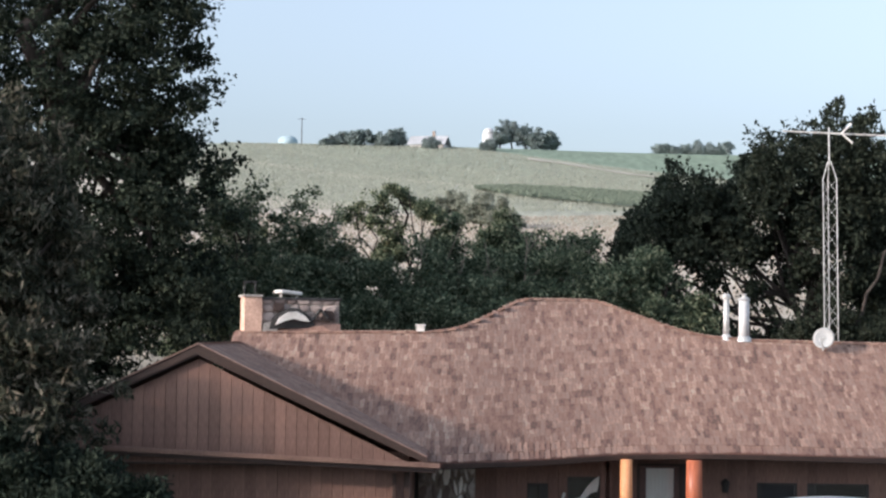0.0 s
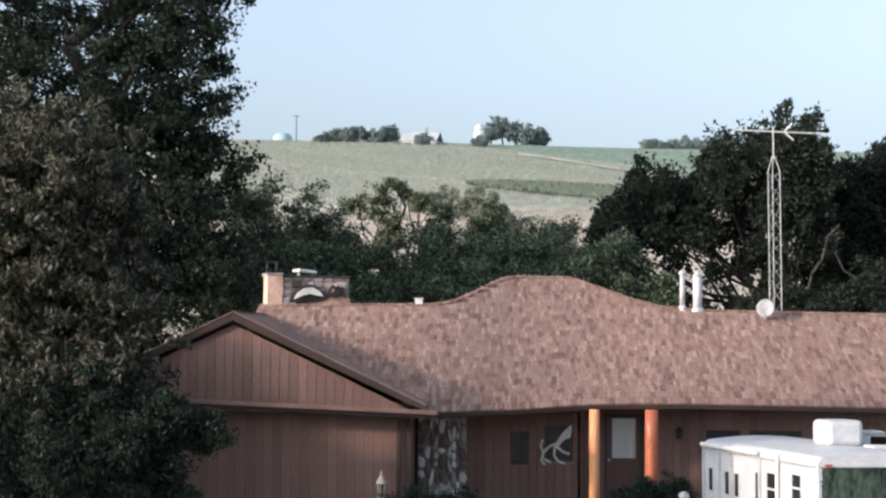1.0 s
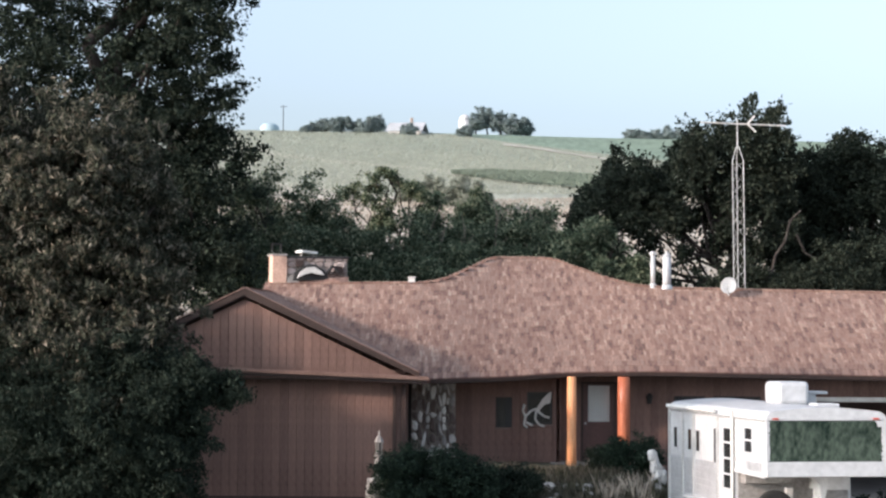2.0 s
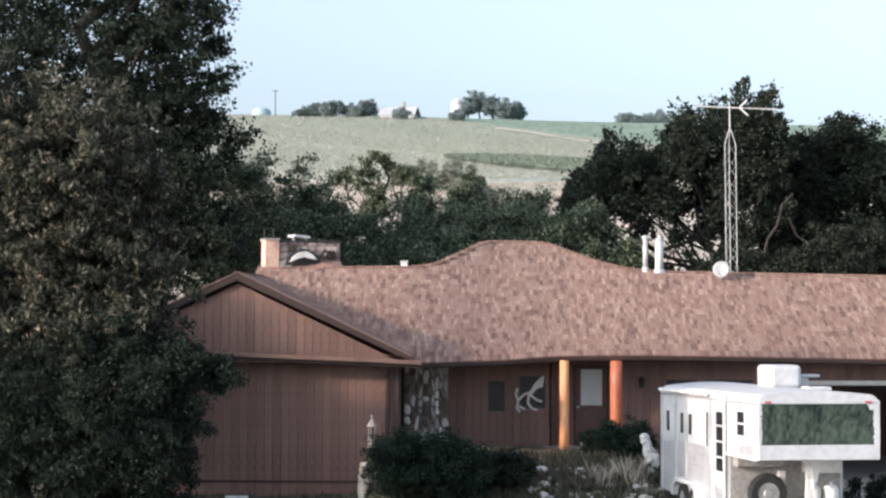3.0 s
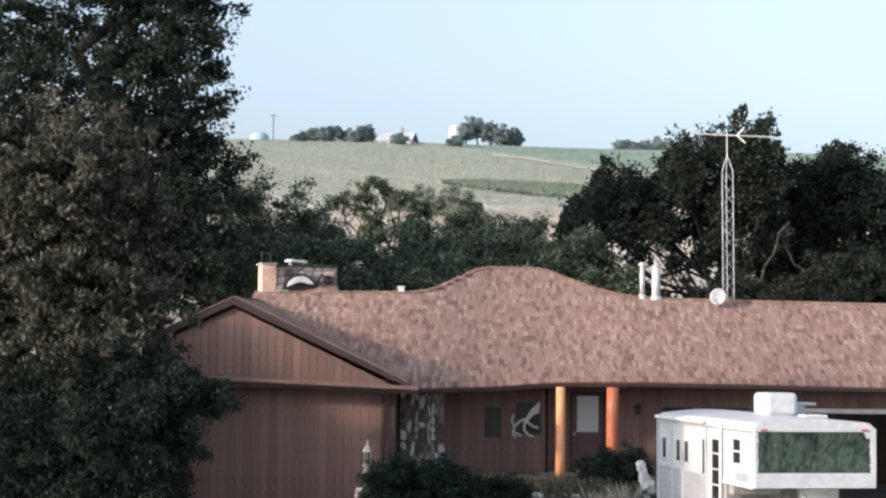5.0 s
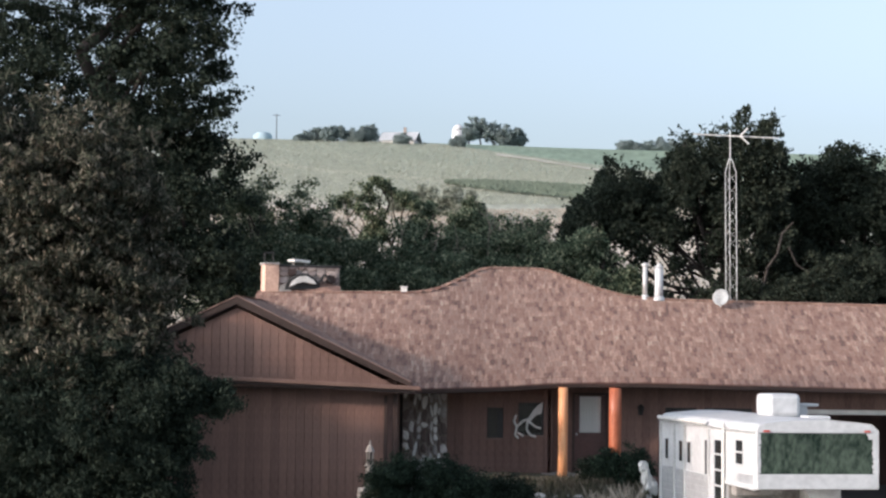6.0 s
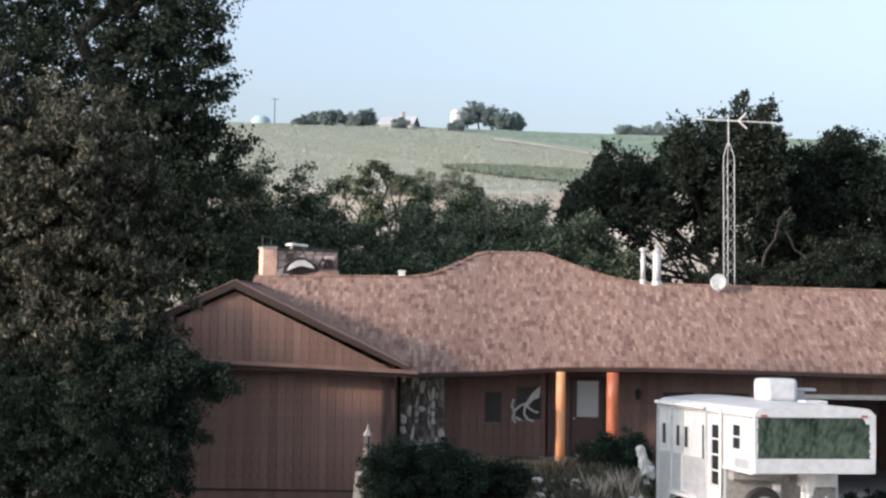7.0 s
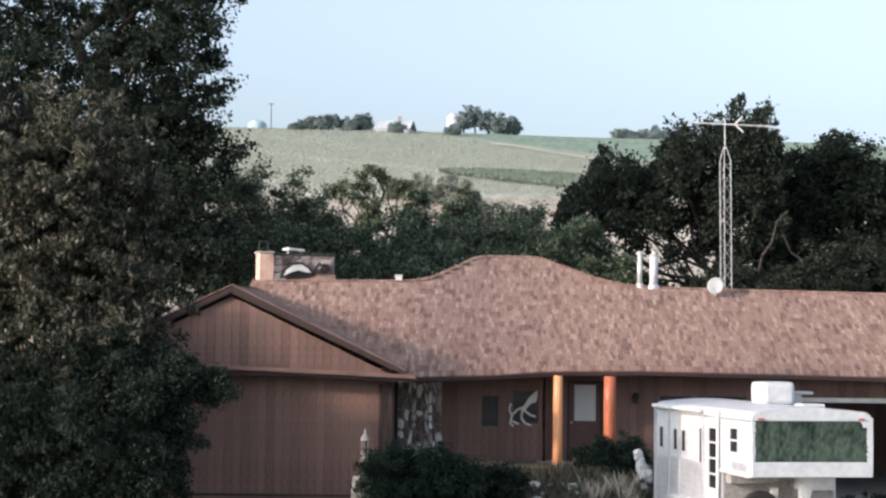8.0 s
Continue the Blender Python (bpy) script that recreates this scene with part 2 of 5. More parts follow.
# ---------- mesh helpers ----------
def mesh_of(bm, name, mat, smooth=False):
    me = bpy.data.meshes.new(name)
    bm.to_mesh(me)
    bm.free()
    me.materials.append(mat)
    if smooth:
        for p in me.polygons:
            p.use_smooth = True
    return me


def part(name, bm, mat, parent=None, label="", smooth=False):
    ob = new(name, mesh_of(bm, name, mat, smooth))
    ob.parent = parent
    if label:
        ob["label"] = label
    return ob


def thing(name, label, category, m=None, group="", kind=""):
    ob = new(name)
    ob.empty_display_size = 0.2
    if m:
        ob.matrix_world = m
    return tagged(ob, label, category, group, kind)


def box(bm, x0, y0, z0, x1, y1, z1, bevel=0.0):
    r = bmesh.ops.create_cube(bm, size=1.0, matrix=Matrix.Translation(((x0 + x1) / 2, (y0 + y1) / 2, (z0 + z1) / 2)) @ Matrix.Diagonal((x1 - x0, y1 - y0, z1 - z0, 1)))
    if bevel:
        edges = list({e for v in r["verts"] for e in v.link_edges})
        bmesh.ops.bevel(bm, geom=edges, offset=bevel, segments=2, affect="EDGES", profile=0.5)
    return bm


def boxed(*a, bevel=0.0):
    return box(bmesh.new(), *a, bevel=bevel)


def tube(bm, a, c, r0, r1=None, n=8, caps=True):
    """A round bar from a to c."""
    a, c = Vector(a), Vector(c)
    r1 = r0 if r1 is None else r1
    d = c - a
    m = Matrix.Translation((a + c) / 2) @ d.to_track_quat("Z", "Y").to_matrix().to_4x4()
    bmesh.ops.create_cone(bm, cap_ends=caps, segments=n, radius1=r0, radius2=r1, depth=d.length, matrix=m)
    return bm


def lathe(bm, profile, n=20, m=Matrix.Identity(4), caps=True):
    """Turns a profile of (radius, height) round z."""
    rings = []
    for r, z in profile:
        rings.append([bm.verts.new(m @ Vector((r * math.cos(2 * math.pi * i / n), r * math.sin(2 * math.pi * i / n), z))) for i in range(n)])
    for p, q in zip(rings, rings[1:]):
        for i in range(n):
            bm.faces.new((p[i], p[(i + 1) % n], q[(i + 1) % n], q[i]))
    for ring, flip in ((rings[0], True), (rings[-1], False)) if caps else ():
        bm.faces.new(ring[::-1] if flip else ring)
    return bm


def extrude_outline(points, y0, y1, bm=None):
    """A flat outline of (x, z) given a thickness along y."""
    bm = bm or bmesh.new()
    a = [bm.verts.new((x, y0, z)) for x, z in points]
    c = [bm.verts.new((x, y1, z)) for x, z in points]
    n = len(points)
    bm.faces.new(a)
    bm.faces.new(c[::-1])
    for i in range(n):
        bm.faces.new((a[i], c[i], c[(i + 1) % n], a[(i + 1) % n]))
    bmesh.ops.recalc_face_normals(bm, faces=bm.faces)
    return bm


def fast_mesh(name, verts, faces, mat):
    """A mesh from an array of corners and an array of four-cornered faces."""
    me = bpy.data.meshes.new(name)
    me.vertices.add(len(verts))
    me.vertices.foreach_set("co", np.asarray(verts, dtype=np.float32).ravel())
    faces = np.asarray(faces, dtype=np.int32)
    k = faces.shape[1]
    me.loops.add(faces.size)
    me.loops.foreach_set("vertex_index", faces.ravel())
    me.polygons.add(len(faces))
    me.polygons.foreach_set("loop_start", np.arange(0, faces.size, k, dtype=np.int32))
    me.polygons.foreach_set("loop_total", np.full(len(faces), k, dtype=np.int32))
    me.materials.append(mat)
    me.update(calc_edges=True)
    me.shade_flat()
    return me


def leaves(rng, centres, length, width, droop=0.0):
    """Folded leaves at the given places, turned at random."""
    n = len(centres)
    along = rng.normal(size=(n, 3))
    along[:, 2] -= droop
    along /= np.linalg.norm(along, axis=1)[:, None]
    side = np.cross(along, rng.normal(size=(n, 3)))
    side /= np.linalg.norm(side, axis=1)[:, None] + 1e-6
    up = np.cross(along, side)
    ln = (length * rng.uniform(0.6, 1.3, n))[:, None]
    wd = (width * rng.uniform(0.6, 1.3, n))[:, None]
    a = centres - along * ln * 0.5
    t = centres + along * ln * 0.5
    l = centres + side * wd * 0.5 + up * wd * 0.2
    r = centres - side * wd * 0.5 + up * wd * 0.2
    v = np.stack([a, l, t, r], axis=1).reshape(-1, 3)
    return v, np.arange(4 * n).reshape(n, 4)


def crown_points(rng, lobes, clumps, per_clump, clump_size, shell=0.55, spray=1.0):
    """Leaf places: each lobe (x, y, z, rx, ry, rz) carries uneven boughs, each bough tight clumps of leaves."""
    lobes = np.asarray(lobes, dtype=float)
    area = lobes[:, 3] * lobes[:, 5] + lobes[:, 4] * lobes[:, 3]
    boughs = max(len(lobes) * 8, clumps // 7)
    pick = rng.choice(len(lobes), size=boughs, p=area / area.sum())
    d = rng.normal(size=(boughs, 3))
    d /= np.linalg.norm(d, axis=1)[:, None]
    rad = (1 - shell * rng.random(boughs) ** 1.4) * rng.uniform(0.74, 0.98, boughs)
    bmid = lobes[pick, :3] + d * rad[:, None] * lobes[pick, 3:]
    bsize = np.minimum(lobes[pick, 3], lobes[pick, 5]) * rng.uniform(0.14, 0.28, boughs) * spray
    way = d * np.array([1, 1, 0.8]) + rng.normal(0, 0.45, (boughs, 3)) + np.array([0, 0, 0.35])
    way /= np.linalg.norm(way, axis=1)[:, None]
    at = rng.integers(0, boughs, clumps)
    along = rng.uniform(-1.2, 1.7, clumps)
    off = np.clip(rng.normal(size=(clumps, 3)), -1.5, 1.5) * np.array([1, 1, 0.6]) * (0.62 - 0.22 * along)[:, None]
    mid = bmid[at] + (off + way[at] * along[:, None]) * bsize[at][:, None]
    reach = (((mid[:, None, :] - lobes[None, :, :3]) / lobes[None, :, 3:]) ** 2).sum(axis=2).min(axis=1)
    mid = mid[reach < 1.45 * spray]
    clumps = len(mid)
    size = clump_size * rng.uniform(0.35, 1.0, clumps)
    off = np.clip(rng.normal(size=(clumps, per_clump, 3)), -1.6, 1.6) * size[:, None, None] * np.array([1, 1, 0.7])
    return (mid[:, None, :] + off).reshape(-1, 3), mid


def bough_mesh(bm, start, end, r0, r1, rng, bends=3):
    """A crooked tapering limb."""
    p = Vector(start)
    e = Vector(end)
    ln = (e - p).length
    for i in range(bends):
        f0, f1 = i / bends, (i + 1) / bends
        q = Vector(start).lerp(e, f1)
        if i < bends - 1:
            q += Vector(rng.normal(size=3)) * ln * 0.06
        tube(bm, p, q, r0 + (r1 - r0) * f0, r0 + (r1 - r0) * f1, 7, caps=False)
        p = q
    return bm


def tree(name, label, category, seed, base, lobes, leaf, clumps, per_clump, clump_size, length, width, trunk_r, droop=0.0, shell=0.55, limbs=10, group="", bark=None, spray=1.0, places=None):
    """A tapered trunk with limbs that reach into the lobes of a leafy crown."""
    rng = np.random.default_rng(seed)
    bx, by, bz = base
    t = thing(name, label, category, pose(bx, by, bz), group)
    local = [(x - bx, y - by, z - bz, rx, ry, rz) for x, y, z, rx, ry, rz in lobes]
    bm = bmesh.new()
    top = max(l[2] for l in local)
    mean = Vector((sum(l[0] for l in local) / len(local), sum(l[1] for l in local) / len(local), top))
    fork = Vector((mean.x * 0.3, mean.y * 0.3, top * 0.45))
    bough_mesh(bm, (0, 0, -0.3), fork, trunk_r, trunk_r * 0.7, rng, 4)
    bough_mesh(bm, fork, mean, trunk_r * 0.7, trunk_r * 0.2, rng, 4)
    part("trunk", bm, bark or BARK, t, smooth=True)
    for i in range(limbs):
        lx, ly, lz, rx, ry, rz = local[i % len(local)]
        end = Vector((lx, ly, lz)) + Vector(rng.uniform(-0.4, 0.4, 3)) * min(rx, rz)
        at = fork * rng.uniform(0.7, 1.0) if i % 2 else fork.lerp(mean, rng.uniform(0, 0.5))
        b2 = bmesh.new()
        bough_mesh(b2, at, end, trunk_r * 0.4, trunk_r * 0.08, rng, 4)
        for _ in range(3):
            mid = Vector(at).lerp(end, rng.uniform(0.5, 0.95))
            bough_mesh(b2, mid, mid + Vector(rng.normal(size=3)) * 0.2 * rx, trunk_r * 0.12, trunk_r * 0.03, rng, 2)
        part("limb", b2, bark or BARK, t, smooth=True)
    pts = np.asarray(places) - np.array(base) if places is not None else crown_points(rng, local, clumps, per_clump, clump_size, shell, spray)[0]
    v, f = leaves(rng, pts, length, width, droop)
    c = new("crown", fast_mesh("crown", v, f, leaf))
    c.parent = t
    return t


# ---------- ground: yard, valley and hill in one sheet ----------
def smooth01(v):
    v = min(1.0, max(0.0, v))
    return v * v * (3 - 2 * v)


HILL_Y = (70, 105, 140, 200, 230, 285, 340, 365, 430, 900, 3000)
HILL_Z = (0.0, 4.5, 10.2, 17.0, 21.3, 30.2, 39.0, 40.6, 36.0, 20.0, 10.0)


def ground_z(x, y):
    """The height of the ground."""
    if y < 70:
        z = -1.0
        bed = smooth01((y - 39.3) / 4.6) * smooth01((x + 2.4) / 1.4) * smooth01((5.6 - x) / 0.8)
        z += 1.0 * bed
        left = smooth01((y - 39) / 4.0) * smooth01((-0.6 - x) / 1.6)
        z += 0.03 * left * (1 - bed)
        z += 0.06 * noise.noise((x * 0.5, y * 0.5, 0)) * (1 - bed * 0.5)
        far = smooth01((y - 54) / 16)
        return z * (1 - far)
    z = float(np.interp(y, HILL_Y, HILL_Z))
    z += 1.3 * noise.noise((x * 0.016, y * 0.012, 3.0)) * smooth01((y - 80) / 80)
    if y > 200:
        z -= (0.008 * x + 0.010 * max(0.0, x)) * smooth01((y - 200) / 120)
    return z


def build_ground():
    def spread(a, c, n):
        return list(np.linspace(a, c, n, endpoint=False))
    ys = spread(-300, 20, 10) + spread(20, 36, 16) + spread(36, 47, 44) + spread(47, 70, 16) + spread(70, 380, 110) + spread(380, 900, 20) + spread(900, 3001, 8) + [3000]
    xs = [-3000, -1200, -500, -250] + spread(-150, -16, 30) + spread(-16, 16, 96) + spread(16, 151, 31) + [250, 500, 1200, 3000]
    verts = [(x, y, ground_z(x, y)) for y in ys for x in xs]
    n = len(xs)
    faces = [(j * n + i, j * n + i + 1, (j + 1) * n + i + 1, (j + 1) * n + i) for j in range(len(ys) - 1) for i in range(n - 1)]
    me = fast_mesh("ground", verts, faces, FIELD)
    for p in me.polygons:
        p.use_smooth = True
    return tagged(new("ground", me), "grassy yard rising to pale fields and a green hill", "ground", kind="structure")


build_ground()
drive = bmesh.new()
for i in range(14):
    for j in range(12):
        x0, y0 = 5.7 + i * 0.7, 28 + j * 1.55
        c = [(x0, y0), (x0 + 0.7, y0), (x0 + 0.7, y0 + 1.55), (x0, y0 + 1.55)]
        drive.faces.new([drive.verts.new((x, y, ground_z(x, y) + 0.02)) for x, y in c])
bmesh.ops.remove_doubles(drive, verts=drive.verts, dist=0.001)
tagged(part("driveway", drive, CONCRETE, smooth=True), "pale worn gravel and concrete driveway", "driveway", kind="structure")


# ---------- the house ----------
def lerp_table(x, table):
    return float(np.interp(x, [t[0] for t in table], [t[1] for t in table]))


def wavy(x, table):
    """Interpolates with eased corners."""
    return sum(lerp_table(x + d, table) for d in (-0.5, -0.25, 0, 0.25, 0.5)) / 5


EAVE_Z = [(-6, 2.30), (-0.7, 2.19), (1.1, 2.23), (2.9, 2.35), (5.0, 2.38), (11.3, 2.30), (16, 2.24)]
EAVE_Y = [(-6, 43.9), (-0.7, 43.9), (1.5, 44.6), (3.0, 45.0), (16, 45.0)]
RIDGE_Z = [(-6, 4.60), (-1.0, 4.66), (-0.4, 4.74), (0.3, 5.06), (0.95, 5.41), (1.25, 5.43), (2.55, 5.43), (2.85, 5.38), (3.4, 5.16), (4.3, 4.82), (5.0, 4.64), (6.2, 4.56), (12.3, 4.47), (16, 4.40)]
SLOPE = 0.53
WALL_Y = 46.0


def ridge(x):
    return sum(lerp_table(x + d, RIDGE_Z) for d in (-0.16, 0, 0.16)) / 3


def eave(x):
    return wavy(x, EAVE_Y), wavy(x, EAVE_Z)


def roof_top(x):
    """The run from eave to ridge at x."""
    return (ridge(x) - eave(x)[1]) / SLOPE


house = thing("house", "long brown single-storey ranch house with reddish shingle roof", "house", pose(0, 0, 0))
roof = thing("roof", "", "")
for key in ("label", "category"):
    if key in roof:
        del roof[key]
roof.parent = house


def shingle_sheet(name, rng, x0, x1, start, rise, run, course=0.28, width=0.10, side=1.0, first=0):
    """Lapped shingles: start(x) gives the lower edge (y, z), run(x) its length in plan; side -1 falls away to the back."""
    verts, faces = [], []
    steps = math.sqrt(1 + rise * rise)
    longest = max(run(x) for x in np.linspace(x0, x1, 60)) * steps
    for k in range(first, int(longest / course) + 1):
        x = x0 - rng.uniform(0, width)
        while x < x1:
            w = width * rng.uniform(0.6, 1.4)
            xa, xb = max(x, x0), min(x + w - 0.008, x1)
            x += w
            if xb - xa < 0.03:
                continue
            s0 = k * course / steps + rng.uniform(-0.025, 0.025)
            mid = (xa + xb) / 2
            if s0 > run(mid):
                continue
            s1 = min(s0 + course * 1.25 / steps, run(mid) + 0.05)
            lift = rng.uniform(0.003, 0.012)
            i = len(verts)
            for xx in (xa, xb):
                y0, z0 = start(xx)
                for s, h in ((s0, 0.0), (s0, lift), (s1, 0.004), (s1, -0.006)):
                    verts.append((xx, y0 + side * s, z0 + s * rise + h))
            faces += [(i, i + 4, i + 5, i + 1), (i + 1, i + 5, i + 6, i + 2), (i, i + 1, i + 2, i + 3), (i + 4, i + 7, i + 6, i + 5)]
    return fast_mesh(name, verts, faces, SHINGLE)


rng = np.random.default_rng(5)
# deck under the shingles, front and back slopes in one closed shell
bm = bmesh.new()
cols = []
for x in np.linspace(-5.2, 16, 107):
    y, z = eave(x)
    r = roof_top(x)
    cols.append([bm.verts.new(p) for p in ((x, y, z - 0.10), (x, y, z - 0.012), (x, y + r, z + r * SLOPE - 0.012), (x, 55.5, 2.3), (x, 55.5, 2.15), (x, y + r, z + r * SLOPE - 0.16))])
for p, q in zip(cols, cols[1:]):
    for i in range(6):
        bm.faces.new((p[i], q[i], q[(i + 1) % 6], p[(i + 1) % 6]))
bm.faces.new(cols[0])
bm.faces.new(cols[-1][::-1])
bmesh.ops.recalc_face_normals(bm, faces=bm.faces)
part("roof_deck", bm, UNDERLAY, roof)
sh = new("shingles", shingle_sheet("shingles", rng, -5.2, 16.0, eave, SLOPE, roof_top, first=2))
sh.parent = roof
tagged(sh, "weathered red-brown asphalt shingles", kind="stuff")
# ridge caps, one by one
cap = bmesh.new()
bmesh.ops.create_cube(cap, size=1.0, matrix=Matrix.Diagonal((0.29, 0.2, 0.018, 1)))
for v in cap.verts:
    if abs(v.co.y) > 0.1 and v.co.z < 0:
        v.co.z -= 0.03
cap_mesh = mesh_of(cap, "ridge_cap", SHINGLE_PIECE)
x = -4.9
while x < 15.8:
    y, z = eave(x)
    r = roof_top(x)
    grade = (ridge(x + 0.15) - ridge(x - 0.15)) / 0.3
    ob = new("ridge_cap", cap_mesh)
    ob.matrix_world = pose(x, y + r, z + r * SLOPE + 0.004, 0, -math.degrees(math.atan(grade)), 0) @ Matrix.Translation((0, 0, 0.004 * math.sin(x * 7)))
    ob.parent = roof
    x += 0.27

# wing roof: ridge runs to the back, gable to the front
PEAK_X, PEAK_Z, HALF, WING_Y = -5.03, 4.38, 4.15, 42.45
WRISE = (PEAK_Z - 2.40) / HALF
for name, sgn in (("wing_slope", 1), ("wing_slope", -1)):
    bm = bmesh.new()
    prof = [(PEAK_X, PEAK_Z - 0.012), (PEAK_X + sgn * (HALF + 0.02), 2.40 - 0.022), (PEAK_X + sgn * (HALF + 0.02), 2.27), (PEAK_X, PEAK_Z - 0.14)]
    extrude_outline(prof, WING_Y, 49.0, bm)
    part(name, bm, UNDERLAY, roof)


def wing_sheet(sgn, seed):
    r2 = np.random.default_rng(seed)
    me = shingle_sheet("wing_shingles", r2, 42.43, 48.6, lambda u: (0.0, 2.40), WRISE, lambda u: HALF, side=1.0)
    for v in me.vertices:
        u, s, z = v.co
        v.co = (PEAK_X + sgn * (HALF - s), u, z)
    return me


for sgn in (1, -1):
    ob = new("wing_shingles", wing_sheet(sgn, 8 + sgn))
    ob.parent = roof
    ob["kind"] = "stuff"

# rake boards of the gable
for sgn in (1, -1):
    a = (PEAK_X, PEAK_Z + 0.0)
    e = (PEAK_X + sgn * (HALF + 0.03), 2.385)
    bm = extrude_outline([a, e, (e[0], e[1] - 0.11), (a[0], a[1] - 0.16)], WING_Y - 0.05, WING_Y)
    part("rake_board", bm, FASCIA, roof)
    bm = extrude_outline([(a[0], a[1] + 0.03), (e[0], e[1] + 0.03), (e[0], e[1] + 0.004), (a[0], a[1] + 0.004)], WING_Y - 0.075, WING_Y)
    part("drip_edge", bm, GUTTER, roof)
    bm = extrude_outline([(a[0], a[1] - 0.165), (e[0] - sgn * 0.3, e[1] + 0.035), (e[0] - sgn * 0.3, e[1] + 0.01), (a[0], a[1] - 0.195)], WING_Y - 0.03, WING_Y + 0.3)
    part("rake_soffit", bm, FASCIA, roof)

# eave gutter of the main roof and of the wing
def gutter_run(points):
    bm = bmesh.new()
    prof = [(0, 0), (-0.10, 0.02), (-0.12, 0.11), (-0.105, 0.11), (-0.09, 0.03), (0, 0.015)]
    rows = [[bm.verts.new((x, y + dy, z + dz)) for dy, dz in prof] for x, y, z in points]
    for p, q in zip(rows, rows[1:]):
        for i in range(len(prof)):
            bm.faces.new((p[i], q[i], q[(i + 1) % len(prof)], p[(i + 1) % len(prof)]))
    bm.faces.new(rows[0])
    bm.faces.new(rows[-1][::-1])
    bmesh.ops.recalc_face_normals(bm, faces=bm.faces)
    return bm


part("fascia", gutter_run([(x, eave(x)[0] - 0.002, eave(x)[1] - 0.13) for x in np.linspace(-0.6, 15.9, 60)]), FASCIA, roof)
part("gutter", gutter_run([(x, 42.36, 2.193 - (x + 0.62) * 0.040) for x in np.linspace(-8.9, -0.62, 24)]), GUTTER, roof, "pale brown metal gutter")
part("pent_board", extrude_outline([(-8.9, 2.53), (-0.70, 2.20), (-0.70, 2.12), (-8.9, 2.45)], 42.40, 42.99), FASCIA, roof)

# soffit under the main eave
bm = bmesh.new()
cols = []
for x in np.linspace(-0.9, 15.9, 60):
    y, z = eave(x)
    cols.append([bm.verts.new(p) for p in ((x, y, z - 0.115), (x, 46.6, z - 0.115), (x, 46.6, z - 0.135), (x, y, z - 0.135))])
for p, q in zip(cols, cols[1:]):
    for i in range(4):
        bm.faces.new((p[i], q[i], q[(i + 1) % 4], p[(i + 1) % 4]))
bmesh.ops.recalc_face_normals(bm, faces=bm.faces)
part("soffit", bm, FASCIA, roof)


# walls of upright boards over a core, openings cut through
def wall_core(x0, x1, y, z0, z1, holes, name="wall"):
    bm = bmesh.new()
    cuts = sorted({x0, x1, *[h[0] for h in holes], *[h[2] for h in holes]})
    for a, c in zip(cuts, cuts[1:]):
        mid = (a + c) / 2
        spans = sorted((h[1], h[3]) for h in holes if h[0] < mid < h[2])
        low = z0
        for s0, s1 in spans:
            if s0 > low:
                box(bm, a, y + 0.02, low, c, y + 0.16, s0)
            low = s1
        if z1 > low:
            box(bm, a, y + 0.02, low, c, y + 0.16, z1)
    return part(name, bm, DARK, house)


board_meshes = {}


def board(parent, x, y, z0, z1, w, slope0=0.0):
    """One upright siding board, its top cut to a slope where it meets a rake."""
    key = (round(z1 - z0, 2), round(w, 3), round(slope0, 2))
    if key not in board_meshes:
        bm = bmesh.new()
        h = key[0]
        g = 0.007
        pts = [(-w / 2 + 0.001, 0.02), (-w / 2 + 0.001, 0.008), (-w / 2 + g, 0.0), (w / 2 - g, 0.0), (w / 2 - 0.001, 0.008), (w / 2 - 0.001, 0.02)]
        lo = [bm.verts.new((a, c, 0)) for a, c in pts]
        hi = [bm.verts.new((a, c, h + a * slope0)) for a, c in pts]
        for i in range(6):
            bm.faces.new((lo[i], lo[(i + 1) % 6], hi[(i + 1) % 6], hi[i]))
        bm.faces.new(hi)
        bm.faces.new(lo[::-1])
        bmesh.ops.recalc_face_normals(bm, faces=bm.faces)
        board_meshes[key] = mesh_of(bm, "siding_board", SIDING)
    ob = new("siding_board", board_meshes[key])
    ob.location = (x, y, z0)
    ob.parent = parent


def boards(parent, x0, x1, y, z0, z1, holes, w=0.203):
    n = max(1, round((x1 - x0) / w))
    w = (x1 - x0) / n
    for i in range(n):
        xm = x0 + (i + 0.5) * w
        low = z0
        for h in sorted(h for h in holes if h[0] - w * 0.3 < xm < h[2] + w * 0.3):
            if h[1] - low > 0.05:
                board(parent, xm, y, low, h[1], w)
            low = h[3]
        if z1 - low > 0.05:
            board(parent, xm, y, low, z1, w)


# wing front, gable and return wall
w1 = wall_core(-8.85, -1.2, 43.0, -1.2, 2.22, [], "wing_wall")
boards(w1, -8.85, -1.2, 43.0, -1.0, 2.45, [])
part("skirt_board", boxed(-8.85, 42.975, -0.68, -1.3, 42.998, -0.62), FASCIA, house)
bm = extrude_outline([(PEAK_X - 4.0, 2.2), (PEAK_X + 4.0, 2.2), (PEAK_X, 2.2 + 4.0 * WRISE)], WING_Y + 0.12, WING_Y + 0.2)
gab = part("gable_wall", bm, DARK, house)
n = 40
w = 8.0 / n
for i in range(n):
    xm = PEAK_X - 4.0 + (i + 0.5) * w
    h = (4.0 - abs(xm - PEAK_X)) * WRISE - 0.02
    if h > 0.08:
        board(gab, xm, WING_Y + 0.1, 2.23, 2.23 + h, w, -WRISE if xm > PEAK_X else WRISE)
part("return_wall", boxed(-1.36, 43.02, -1.0, -1.2, 46.16, 2.18), SIDING, house)
